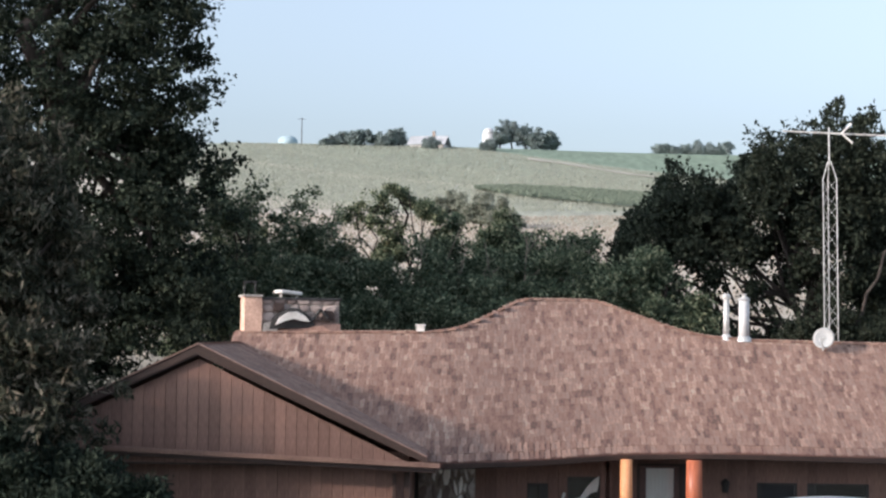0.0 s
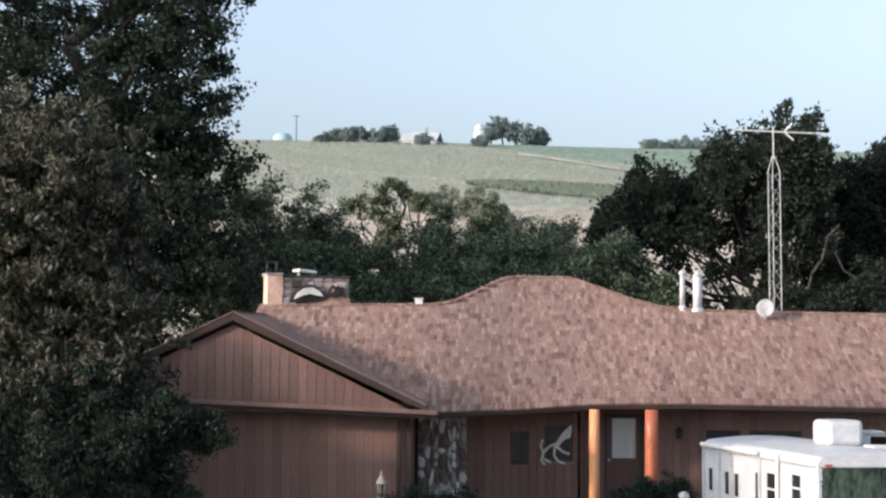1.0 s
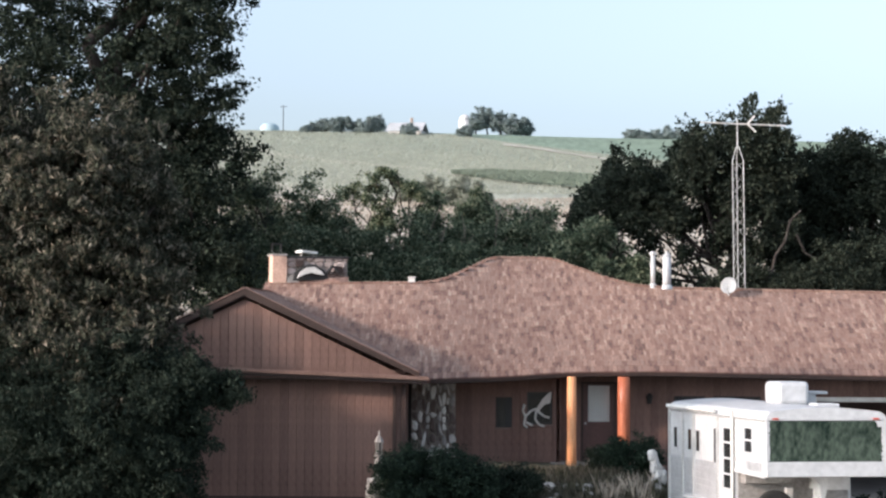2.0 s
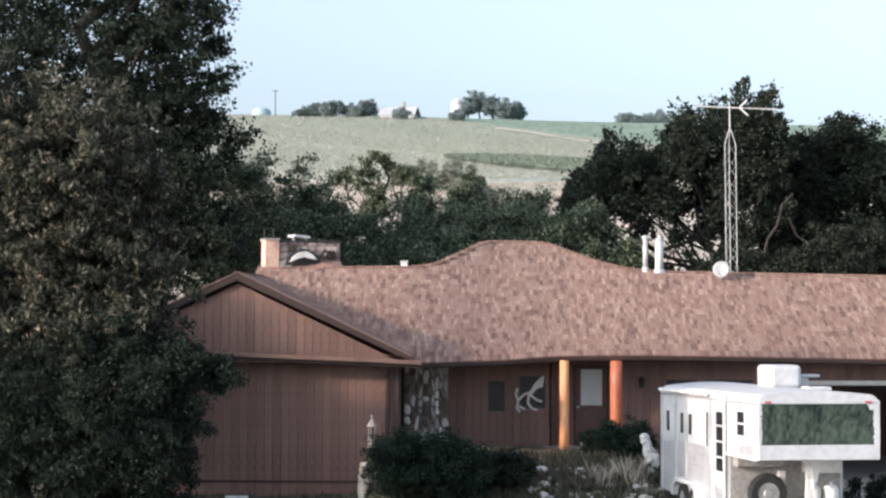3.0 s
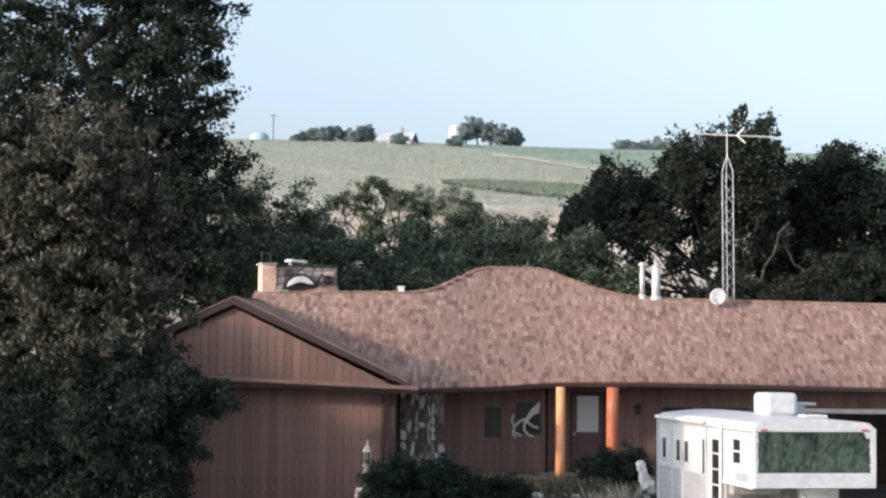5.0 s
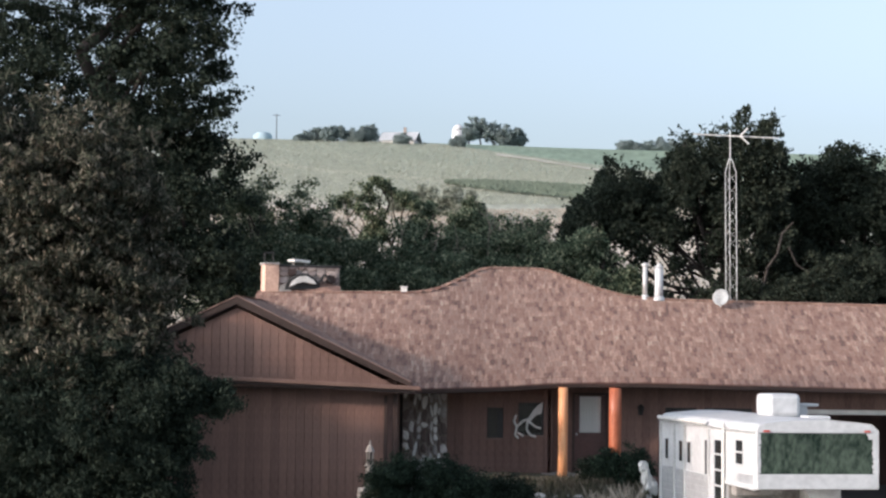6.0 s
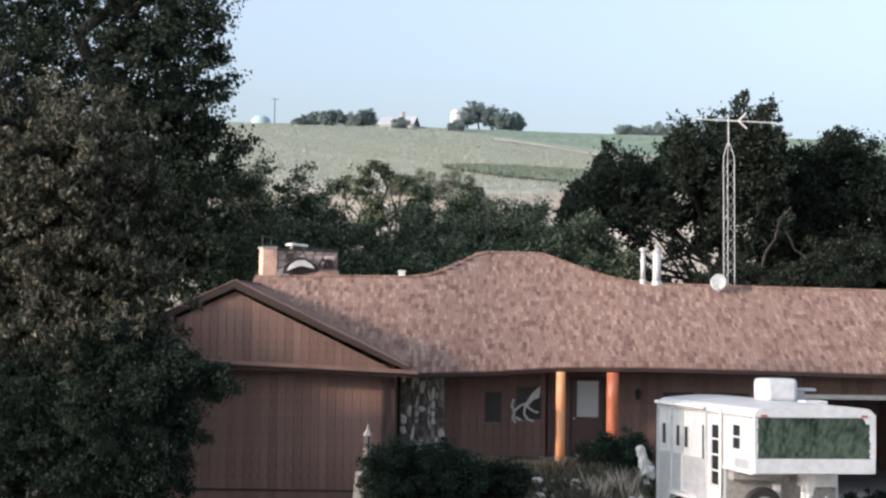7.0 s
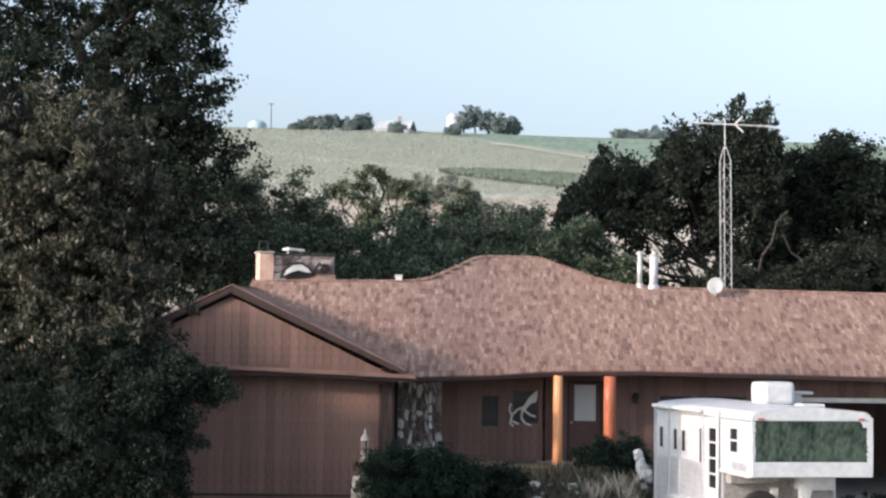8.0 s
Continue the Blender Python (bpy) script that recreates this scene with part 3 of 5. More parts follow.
part("corner_board", boxed(-1.29, 42.965, -0.62, -1.18, 43.1, 2.08), FASCIA, house)

# main front, with its openings
WIN1 = (1.07, 0.88, 1.36, 1.66)
WIN2 = (1.86, 0.96, 2.50, 1.80)
DOOR = (3.28, 0.02, 4.20, 2.06)
mains = [WIN1, WIN2]
w2 = wall_core(-1.2, 2.72, WALL_Y, -0.5, 2.22, mains, "front_wall")
boards(w2, 0.02, 2.72, WALL_Y, -0.2, 2.2, mains)
w3 = wall_core(2.72, 5.30, WALL_Y + 0.4, -0.5, 2.25, [DOOR], "porch_wall")
boards(w3, 2.72, 5.30, WALL_Y + 0.4, 0.0, 2.24, [DOOR])
part("porch_return", boxed(2.62, WALL_Y, -0.4, 2.735, WALL_Y + 0.42, 2.2), SIDING, house)
GW1, GW2, GDOOR = (5.75, 0.75, 6.50, 1.70), (6.85, 0.75, 7.95, 1.70), (9.3, -1.0, 14.2, 1.58)
rights = [GW1, GW2, GDOOR]
w4 = wall_core(5.30, 15.8, WALL_Y + 0.4, -1.0, 2.25, rights, "garage_wall")
boards(w4, 5.30, 15.8, WALL_Y + 0.4, -0.9, 2.22, rights)
part("back_wall", boxed(-8.85, 55.0, -1.0, 15.9, 55.16, 2.3), SIDING, house)
part("end_wall", boxed(15.8, 46.4, -1.0, 15.95, 55.0, 2.3), SIDING, house)
part("end_wall", boxed(-8.95, 43.05, -1.0, -8.83, 55.0, 2.3), SIDING, house)
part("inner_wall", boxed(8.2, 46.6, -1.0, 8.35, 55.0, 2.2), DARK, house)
part("house_floor", boxed(-8.8, 43.2, -1.05, 15.7, 54.9, -0.95), CONCRETE, house)


def window(name, hole, y, label, parent):
    """A framed pane in a wall's opening."""
    x0, z0, x1, z1 = hole
    t = 0.045
    fr = bmesh.new()
    box(fr, x0, y - 0.015, z0, x0 + t, y + 0.10, z1)
    box(fr, x1 - t, y - 0.015, z0, x1, y + 0.10, z1)
    box(fr, x0 + t, y - 0.015, z0, x1 - t, y + 0.10, z0 + t)
    box(fr, x0 + t, y - 0.015, z1 - t, x1 - t, y + 0.10, z1)
    f = part("window_frame", fr, DARK, parent, label)
    p = part("pane", boxed(x0 + t, y + 0.04, z0 + t, x1 - t, y + 0.048, z1 - t), GLASS, f)
    p.visible_shadow = False
    part("window_sill", boxed(x0 - 0.03, y - 0.05, z0 - 0.04, x1 + 0.03, y + 0.02, z0 - 0.002), GUTTER, f)
    # added sheet: hides the room and paints the pane dark
    part("blind", boxed(x0 + t, y + 0.07, z0 + t, x1 - t, y + 0.085, z1 - t), PANE_BACKING, f)
    return f


window("window", WIN1, WALL_Y, "narrow dark window", house)
window("window", WIN2, WALL_Y, "dark window behind a wall ornament", house)
window("window", GW1, WALL_Y + 0.4, "dark garage window", house)
window("window", GW2, WALL_Y + 0.4, "dark garage window", house)
# garage opening: pale header trim and a raised sectional door inside
gh = bmesh.new()
box(gh, 9.2, WALL_Y + 0.33, 1.58, 14.3, WALL_Y + 0.42, 1.70)
part("garage_header", gh, OLD_WHITE, house, "pale painted header over the open garage")
for i in range(4):
    part("garage_door_panel", boxed(9.4, 47.0 + i * 0.56, 1.62 + 0.01 * i, 14.1, 47.53 + i * 0.56, 1.67 + 0.01 * i), OLD_WHITE, house)

# front door; a white sheet behind its pane paints the reflected sky
DY = WALL_Y + 0.40
fr = bmesh.new()
box(fr, DOOR[0], DY - 0.02, 0.02, DOOR[0] + 0.06, DY + 0.14, 2.06)
box(fr, DOOR[2] - 0.06, DY - 0.02, 0.02, DOOR[2], DY + 0.14, 2.06)
box(fr, DOOR[0] + 0.06, DY - 0.02, 2.0, DOOR[2] - 0.06, DY + 0.14, 2.06)
front_door = part("door_frame", fr, FASCIA, house)
lf = bmesh.new()
box(lf, 3.34, DY + 0.02, 0.03, 3.47, DY + 0.07, 1.99)
box(lf, 4.03, DY + 0.02, 0.03, 4.14, DY + 0.07, 1.99)
box(lf, 3.47, DY + 0.02, 1.96, 4.03, DY + 0.07, 1.99)
box(lf, 3.47, DY + 0.02, 0.03, 4.03, DY + 0.07, 1.02)
box(lf, 3.55, DY + 0.012, 0.16, 3.95, DY + 0.021, 0.86, bevel=0.006)
part("door_leaf", lf, DOOR_PAINT, front_door, "dark brown door with a glazed light")
pn = part("door_pane", boxed(3.47, DY + 0.035, 1.02, 4.03, DY + 0.042, 1.96), GLASS, front_door)
pn.visible_shadow = False
bm = bmesh.new()
rows = [[bm.verts.new((3.47 + 0.56 * i / 28, DY + 0.055 + 0.006 * math.sin(i * 1.7), z)) for z in (1.02, 1.96)] for i in range(29)]
for p, q in zip(rows, rows[1:]):
    bm.faces.new((p[0], q[0], q[1], p[1]))
part("door_curtain", bm, DOOR_SKY, front_door, "white sheet imitating sky reflected in the door pane")
part("door_handle", tube(bmesh.new(), (3.40, DY - 0.05, 0.98), (3.40, DY + 0.03, 0.98), 0.028), STEEL, front_door)

# porch slab and its two stained posts
part("porch_slab", boxed(2.45, 44.55, -0.35, 5.25, WALL_Y + 0.42, 0.0, bevel=0.015), CONCRETE, house)
for px in (2.94, 4.25):
    if px < 3:
        bm = lathe(bmesh.new(), [(0.125, 0.0), (0.118, 0.7), (0.122, 1.5), (0.115, 2.24)], 16, Matrix.Translation((px, 44.84, 0)))
        part("porch_post", bm, SUNLIT_WOOD, house, "round log post stained orange, brightened as if sunlit", smooth=True)
    else:
        bm = lathe(bmesh.new(), [(0.165, 0.0), (0.155, 0.9), (0.16, 1.6), (0.15, 2.24)], 16, Matrix.Translation((px, 44.84, 0)))
        part("porch_post", bm, RED_WOOD, house, "round red-brown log post", smooth=True)

# stone veneer beside the corner: irregular stones on a mortar bed
bed = part("stone_bed", boxed(-1.12, 45.93, -0.5, 0.02, WALL_Y + 0.02, 2.18), MORTAR, house)
srng = np.random.default_rng(21)


def rough_stone(name, rng, w, h, d, mat, parent, m, jag=0.85):
    bm = bmesh.new()
    k = 7
    ring = []
    for i in range(k):
        a = 2 * math.pi * (i + rng.uniform(-0.25, 0.25)) / k
        q = max(abs(math.cos(a)), abs(math.sin(a)))
        ring.append((math.cos(a) / q ** 0.75 * w / 2 * rng.uniform(jag, 1.0), math.sin(a) / q ** 0.75 * h / 2 * rng.uniform(jag, 1.0)))
    lo = [bm.verts.new((x, 0, z)) for x, z in ring]
    mi = [bm.verts.new((x, -d * 0.7, z)) for x, z in ring]
    hi = [bm.verts.new((x * 0.72, -d * rng.uniform(0.9, 1.15), z * 0.72)) for x, z in ring]
    for p, q in ((lo, mi), (mi, hi)):
        for i in range(k):
            bm.faces.new((p[i], p[(i + 1) % k], q[(i + 1) % k], q[i]))
    bm.faces.new(hi)
    bmesh.ops.recalc_face_normals(bm, faces=bm.faces)
    ob = part(name, bm, mat, parent)
    ob.matrix_basis = m
    return ob


x = -1.12
while x < -0.05:
    w = min(srng.uniform(0.06, 0.19), 0.02 - x)
    z = -0.3 - srng.uniform(0, 0.25)
    while z < 2.1:
        h = min(srng.uniform(0.12, 0.5), 2.18 - z)
        if h > 0.05:
            rough_stone("veneer_stone", srng, w * srng.uniform(0.9, 1.3), h * 1.04, srng.uniform(0.03, 0.09), STONE, bed, pose(x + w / 2, 45.932, z + h / 2, 0, srng.uniform(-16, 16), 0), 0.62)
        z += h
    x += w

# downspouts
bm = boxed(-1.50, 42.90, -0.5, -1.42, 42.965, 2.05, bevel=0.01)
part("downspout", bm, FASCIA, house)

# chimney: broad stone stack with a cap, flue frame and metal flashing
stack = thing("chimney", "broad rough stone chimney with a concrete cap", "chimney", pose(-4.86, 48.35, 4.1, 0, 0, 14))
part("stack_core", boxed(-0.05, 0.03, -0.5, 1.94, 0.72, 1.26), PALE_MORTAR, stack)
crng = np.random.default_rng(31)
z = -0.4
while z < 1.2:
    h = crng.uniform(0.13, 0.24)
    h = min(h, 1.25 - z)
    x = 0.24
    while x < 1.92:
        w = min(crng.uniform(0.16, 0.36), 1.94 - x)
        if w > 0.05:
            rough_stone("stone", crng, w * 1.02, h * 1.02, crng.uniform(0.03, 0.08), CHIMNEY_STONE, stack, pose(x + w / 2, 0.032, z + h / 2))
        x += w
    z += h
cp = boxed(-0.17, -0.14, 1.26, 0.26, 0.8, 1.31, bevel=0.015)
part("cap", cp, CONCRETE, stack, "pale concrete cap")
pillar = boxed(-0.13, -0.10, -0.4, 0.24, 0.76, 1.258)
bmesh.ops.subdivide_edges(pillar, edges=list(pillar.edges), cuts=5, use_grid_fill=True)
for v in pillar.verts:
    flare = max(0.0, 0.55 - v.co.z) * 0.16 if v.co.x < 0.05 else 0.0
    v.co += Vector((0.03 * noise.noise(v.co * 5) - flare, 0.03 * noise.noise(v.co * 5 + Vector((9, 0, 0))), 0))
part("end_pillar", pillar, SUNLIT_STUCCO, stack, "plastered end pillar, coloured pink as if sunlit")
part("low_cap", boxed(0.245, -0.05, 1.2, 1.98, 0.78, 1.262, bevel=0.015), DARK, stack, "dark coping")
fl = bmesh.new()
for a, c in (((-0.1, 0.3, 1.34), (-0.1, 0.3, 1.6)), ((0.14, 0.3, 1.34), (0.14, 0.3, 1.6)), ((-0.12, 0.3, 1.59), (0.16, 0.3, 1.59))):
    tube(fl, a, c, 0.016)
part("flue_frame", fl, DARK, stack, "dark iron flue frame")
fp = bmesh.new()
box(fp, -0.25, -0.25, -0.04, 0.25, 0.25, 0.04, bevel=0.03)
bmesh.ops.transform(fp, matrix=pose(0.86, 0.35, 1.37, 0, 5, 12), verts=fp.verts)
for fx0 in (0.68, 1.02):
    box(fp, fx0, 0.3, 1.25, fx0 + 0.05, 0.36, 1.35)
part("flue_lid", fp, OLD_WHITE, stack, "white flue lid")
# flat dark patch paints the shade of a cavity behind the flashing
hollow = extrude_outline([(0.40, 0.58), (0.46, 0.80), (0.62, 0.95), (0.85, 1.04), (1.05, 1.02), (1.28, 0.86), (1.42, 0.62)], -0.13, -0.06)
part("hollow", hollow, DARK, stack, "dark patch painted as a shaded cavity in the stonework")
part("hollow", extrude_outline([(0.24, 0.40), (0.27, 0.68), (0.42, 0.74), (0.58, 0.58), (0.6, 0.40)], -0.12, -0.05), DULL, stack)
part("brick_patch", boxed(0.50, -0.1, 0.98, 0.72, -0.04, 1.14, bevel=0.01), FASCIA, stack)
part("brick_patch", extrude_outline([(1.52, 0.80), (1.60, 1.0), (1.78, 0.98), (1.82, 0.82), (1.70, 0.74)], -0.12, -0.05), FASCIA, stack)
fs = extrude_outline([(0.52, 0.66), (0.60, 0.82), (0.78, 0.94), (0.98, 0.96), (1.16, 0.86), (1.26, 0.74), (1.08, 0.76), (0.92, 0.80), (0.74, 0.76)], -0.26, -0.16)
part("flashing", fs, OLD_WHITE, stack, "bright bent metal flashing")
box_b = bmesh.new()
tube(box_b, (1.32, -0.14, 0.76), (1.5, -0.14, 1.02), 0.035)
tube(box_b, (1.5, -0.14, 1.02), (1.66, -0.14, 0.82), 0.03)
part("bracket", box_b, DARK, stack)
# the low cross roof in front of the stack
bm = bmesh.new()
pts = [(-4.75, 48.2, 4.50), (-2.9, 48.2, 4.50), (-2.95, 48.75, 4.80), (-3.6, 48.75, 4.93), (-4.1, 48.75, 4.86)]
v = [bm.verts.new(p) for p in pts]
vb = [bm.verts.new((p[0], 49.3, p[2] - 0.25)) for p in pts]
bm.faces.new(v)
for i in range(5):
    bm.faces.new((v[i], v[(i + 1) % 5], vb[(i + 1) % 5], vb[i]))
bmesh.ops.recalc_face_normals(bm, faces=bm.faces)
part("chimney_cricket", bm, SHINGLE, roof)

# ---------- things on the roof ----------
def roof_at(x):
    y, z = eave(x)
    r = roof_top(x)
    return y + r, z + r * SLOPE


ry, rz = roof_at(-1.2)
vent = thing("roof_vent", "small pale box vent on the roof ridge", "roof vent", pose(-1.2, ry + 0.05, rz - 0.05))
part("vent_body", boxed(-0.09, -0.09, 0, 0.09, 0.09, 0.17, bevel=0.012), OLD_WHITE, vent)
part("vent_hood", boxed(-0.11, -0.11, 0.17, 0.11, 0.11, 0.21, bevel=0.01), OLD_WHITE, vent)
ry, rz = roof_at(5.46)
p1 = thing("vent_pipe", "slim grey metal vent pipe with a cap", "vent pipe", pose(5.46, ry, rz - 0.08), "roof pipes")
part("pipe", lathe(bmesh.new(), [(0.065, 0), (0.065, 0.95)], 14), STEEL, p1, smooth=True)
part("collar", lathe(bmesh.new(), [(0.13, 0.02), (0.11, 0.10), (0.07, 0.16)], 14), STEEL, p1)
part("cap", lathe(bmesh.new(), [(0.06, 0.93), (0.10, 0.95), (0.10, 1.0), (0.05, 1.04)], 14), STEEL, p1)
ry, rz = roof_at(5.84)
p2 = thing("vent_pipe", "thick white vent pipe on the roof", "vent pipe", pose(5.84, ry, rz - 0.08), "roof pipes")
part("pipe", lathe(bmesh.new(), [(0.115, 0), (0.115, 0.92)], 18), WHITE, p2, smooth=True)
part("collar", lathe(bmesh.new(), [(0.19, 0.02), (0.16, 0.10), (0.12, 0.14)], 18), STEEL, p2)
part("cap", lathe(bmesh.new(), [(0.115, 0.92), (0.14, 0.94), (0.09, 0.99), (0.05, 1.0), (0.05, 1.05), (0.07, 1.07)], 18), STEEL, p2)

dish = thing("satellite_dish", "small pale grey satellite dish on the roof", "satellite dish", pose(7.48, 48.75, 4.36) @ Matrix.Scale(0.88, 4))
bm = bmesh.new()
m = pose(0, -0.1, 0.30, 78, 0, -25)
lathe(bm, [(0.02, -0.06), (0.12, -0.05), (0.20, -0.02), (0.26, 0.03), (0.265, 0.035), (0.20, -0.01), (0.12, -0.04), (0.02, -0.05)], 24, m)
part("reflector", bm, DISH, dish, smooth=True)
bm = tube(bmesh.new(), (0, 0, 0), (0, 0, 0.3), 0.022)
tube(bm, (0, 0, 0.3), (0, -0.1, 0.3), 0.022)
part("mount", bm, STEEL, dish)
bm = tube(bmesh.new(), (0, -0.12, 0.05), (-0.15, -0.5, 0.25), 0.012)
box(bm, -0.19, -0.56, 0.22, -0.11, -0.48, 0.30)
part("feed_arm", bm, STEEL, dish)

# lattice mast with a long aerial
mast = thing("antenna_mast", "tall three-legged lattice mast with a long aerial", "antenna", pose(8.31, 52.0, 2.9, 0, -0.7, 0))
H = 5.45
R = 0.17
legs = [Vector((R * math.cos(a), R * math.sin(a), 0)) for a in (radians(200), radians(340), radians(90))]
for a in legs:
    bm = tube(bmesh.new(), a, a + Vector((0, 0, H)), 0.012)
    tube(bm, a + Vector((0, 0, H)), Vector((a.x * 0.2, a.y * 0.2, H + 0.42)), 0.012)
    part("leg", bm, STEEL, mast)
k = 0
while k * 0.32 < H - 0.3:
    z = k * 0.32
    for i in range(3):
        a, c = legs[i], legs[(i + 1) % 3]
        if k % 2:
            a, c = c, a
        part("brace", tube(bmesh.new(), a + Vector((0, 0, z)), c + Vector((0, 0, z + 0.32)), 0.0045, n=5), STEEL, mast)
    k += 1
part("top_tube", tube(bmesh.new(), (0, 0, H + 0.35), (0, 0, H + 1.22), 0.018), STEEL, mast)
boom = part("boom", tube(bmesh.new(), (-1.08, 0, H + 1.14), (1.42, 0.0, H + 1.02), 0.02), OLD_WHITE, mast, "pale aerial boom")
for i, bx in enumerate((-1.0, -0.8, -0.55, -0.25, 0.6, 0.85, 1.1, 1.3)):
    zz = H + 1.14 - (bx + 1.08) * 0.048
    part("element", tube(bmesh.new(), (bx - 0.05, -0.16, zz + 0.02), (bx - 0.05, 0.16, zz + 0.02), 0.007, n=5), STEEL, mast)
bm = tube(bmesh.new(), (0.28, -0.1, H + 1.07), (0.50, -0.1, H + 1.30), 0.024)
tube(bm, (0.28, -0.1, H + 1.07), (0.53, -0.1, H + 0.84), 0.024)
part("corner_reflector", bm, OLD_WHITE, mast)

# wall lantern by the porch
wl = thing("wall_lantern", "small dark metal lantern on the porch wall", "lantern", pose(5.05, WALL_Y + 0.4, 1.5))
part("back_plate", boxed(-0.05, -0.03, 0, 0.05, 0.0, 0.24), DARK, wl)
part("lantern_body", lathe(bmesh.new(), [(0.05, 0.0), (0.085, 0.18), (0.09, 0.2), (0.02, 0.28)], 8, Matrix.Translation((0, -0.12, 0))), DARK, wl)

# white wall ornament: a rearing form with a spread fan
orn = thing("wall_ornament", "white metal wall ornament shaped like a leaping figure", "wall ornament", pose(2.02, WALL_Y - 0.09, 0.82))
bm = extrude_outline([(0.05, 0.52), (0.12, 0.62), (0.22, 0.78), (0.36, 0.93), (0.47, 1.0), (0.46, 0.84), (0.43, 0.70), (0.30, 0.66), (0.22, 0.58), (0.16, 0.50)], 0, 0.04)
part("fan", bm, OLD_WHITE, orn)
bm = bmesh.new()
for a, c in (((-0.22, 0.66), (-0.27, 0.5)), ((-0.27, 0.5), (-0.20, 0.35)), ((-0.20, 0.35), (-0.24, 0.14)), ((-0.24, 0.14), (-0.15, 0.06)), ((-0.2, 0.35), (-0.05, 0.5)), ((-0.05, 0.5), (0.08, 0.55)),
             ((0.08, 0.55), (0.05, 0.28)), ((0.05, 0.28), (0.16, 0.14)), ((0.16, 0.14), (0.3, 0.1)), ((0.1, 0.5), (0.28, 0.36)), ((0.28, 0.36), (0.42, 0.32)), ((-0.18, 0.2), (-0.02, 0.12))):
    tube(bm, (a[0], 0.02, a[1]), (c[0], 0.02, c[1]), 0.03)
part("figure", bm, OLD_WHITE, orn)


# ---------- front garden ----------
gl = thing("garden_lantern", "pale stone garden lantern on a pedestal before the brown wall", "lantern", pose(-1.78, 42.0, ground_z(-1.9, 42.0)))
zb = ground_z(-1.9, 42.0)
t0 = 0.46 - zb
part("pedestal", lathe(bmesh.new(), [(0.16, -0.05), (0.13, 0.10), (0.10, 0.5), (0.11, t0 - 0.06), (0.12, t0)], 9), DULL, gl)
part("lantern_core", lathe(bmesh.new(), [(0.055, t0), (0.06, t0 + 0.30)], 6), DARK, gl)
for i in range(6):
    a = radians(60 * i + 20)
    part("lantern_bar", tube(bmesh.new(), (0.075 * math.cos(a), 0.075 * math.sin(a), t0), (0.085 * math.cos(a), 0.085 * math.sin(a), t0 + 0.3), 0.013, n=6), DULL, gl)
part("lantern_roof", lathe(bmesh.new(), [(0.12, t0 + 0.30), (0.07, t0 + 0.40), (0.025, t0 + 0.46), (0.03, t0 + 0.50), (0.008, t0 + 0.58)], 6), DULL, gl)
part("lantern_base", lathe(bmesh.new(), [(0.12, t0 - 0.05), (0.13, t0 - 0.02), (0.10, t0 + 0.004)], 8), DULL, gl)


def boulder(seed, x, y, w, d, h, mat=ROCK, sink=0.25, label="pale rough garden rock", group="garden rocks"):
    r = np.random.default_rng(seed)
    bm = bmesh.new()
    bmesh.ops.create_icosphere(bm, subdivisions=2, radius=0.5)
    for v in bm.verts:
        q = 1 + 0.5 * noise.noise(v.co * 2.6 + Vector((seed * 3.1, 0, 0))) + 0.22 * noise.noise(v.co * 6 + Vector((0, seed, 0)))
        v.co = Vector((v.co.x * w * q, v.co.y * d * q, v.co.z * h * q))
    ob = new("garden_rock", mesh_of(bm, "garden_rock", mat))
    ob.matrix_world = pose(x, y, ground_z(x, y) + h * (0.5 - sink), 0, 0, r.uniform(0, 360))
    return tagged(ob, label, "rock", group)


rr = np.random.default_rng(77)
for i in range(110):
    x, y = rr.uniform(1.7, 5.4), rr.uniform(39.6, 42.6)
    s = 0.07 + 0.24 * rr.random() ** 2.6
    boulder(100 + i, x, y, s * 1.3, s, s * rr.uniform(0.5, 0.9))
for i in range(12):
    x, y = rr.uniform(-1.6, 0.4), rr.uniform(42.2, 44.5)
    s = rr.uniform(0.15, 0.35)
    boulder(200 + i, x, y, s * 1.2, s, s * 0.9)


def standing_stone(seed, x, y, w, h, lean, label):
    """A lumpy upright stone: a broad foot, a waist and a bent head in one rough mesh."""
    bm = bmesh.new()
    for k, (dx, dz, sx, sz) in enumerate(((0, 0.22, 1.0, 0.55), (lean * 0.5, 0.55, 0.75, 0.5), (lean, 0.86, 0.62, 0.36))):
        r = bmesh.ops.create_icosphere(bm, subdivisions=3, radius=0.5)
        for v in r["verts"]:
            q = 1 + 0.5 * noise.noise(v.co * 3.1 + Vector((seed * 1.7 + k * 5, 0, 0))) + 0.25 * noise.noise(v.co * 8 + Vector((0, k, seed)))
            v.co = Vector((v.co.x * w * sx * q + dx, v.co.y * w * 0.7 * sx * q, v.co.z * h * sz * q + dz * h))
    ob = new("standing_stone", mesh_of(bm, "standing_stone", OLD_WHITE))
    ob.matrix_world = pose(x, y, ground_z(x, y) - 0.03)
    return tagged(ob, label, "rock", "standing stones")


standing_stone(3, 3.38, 44.1, 0.2, 0.52, 0.12, "pale upright stone among the garden shrubs")
standing_stone(9, 4.9, 42.7, 0.34, 0.8, -0.18, "tall pale leaning stone beside a shrub")


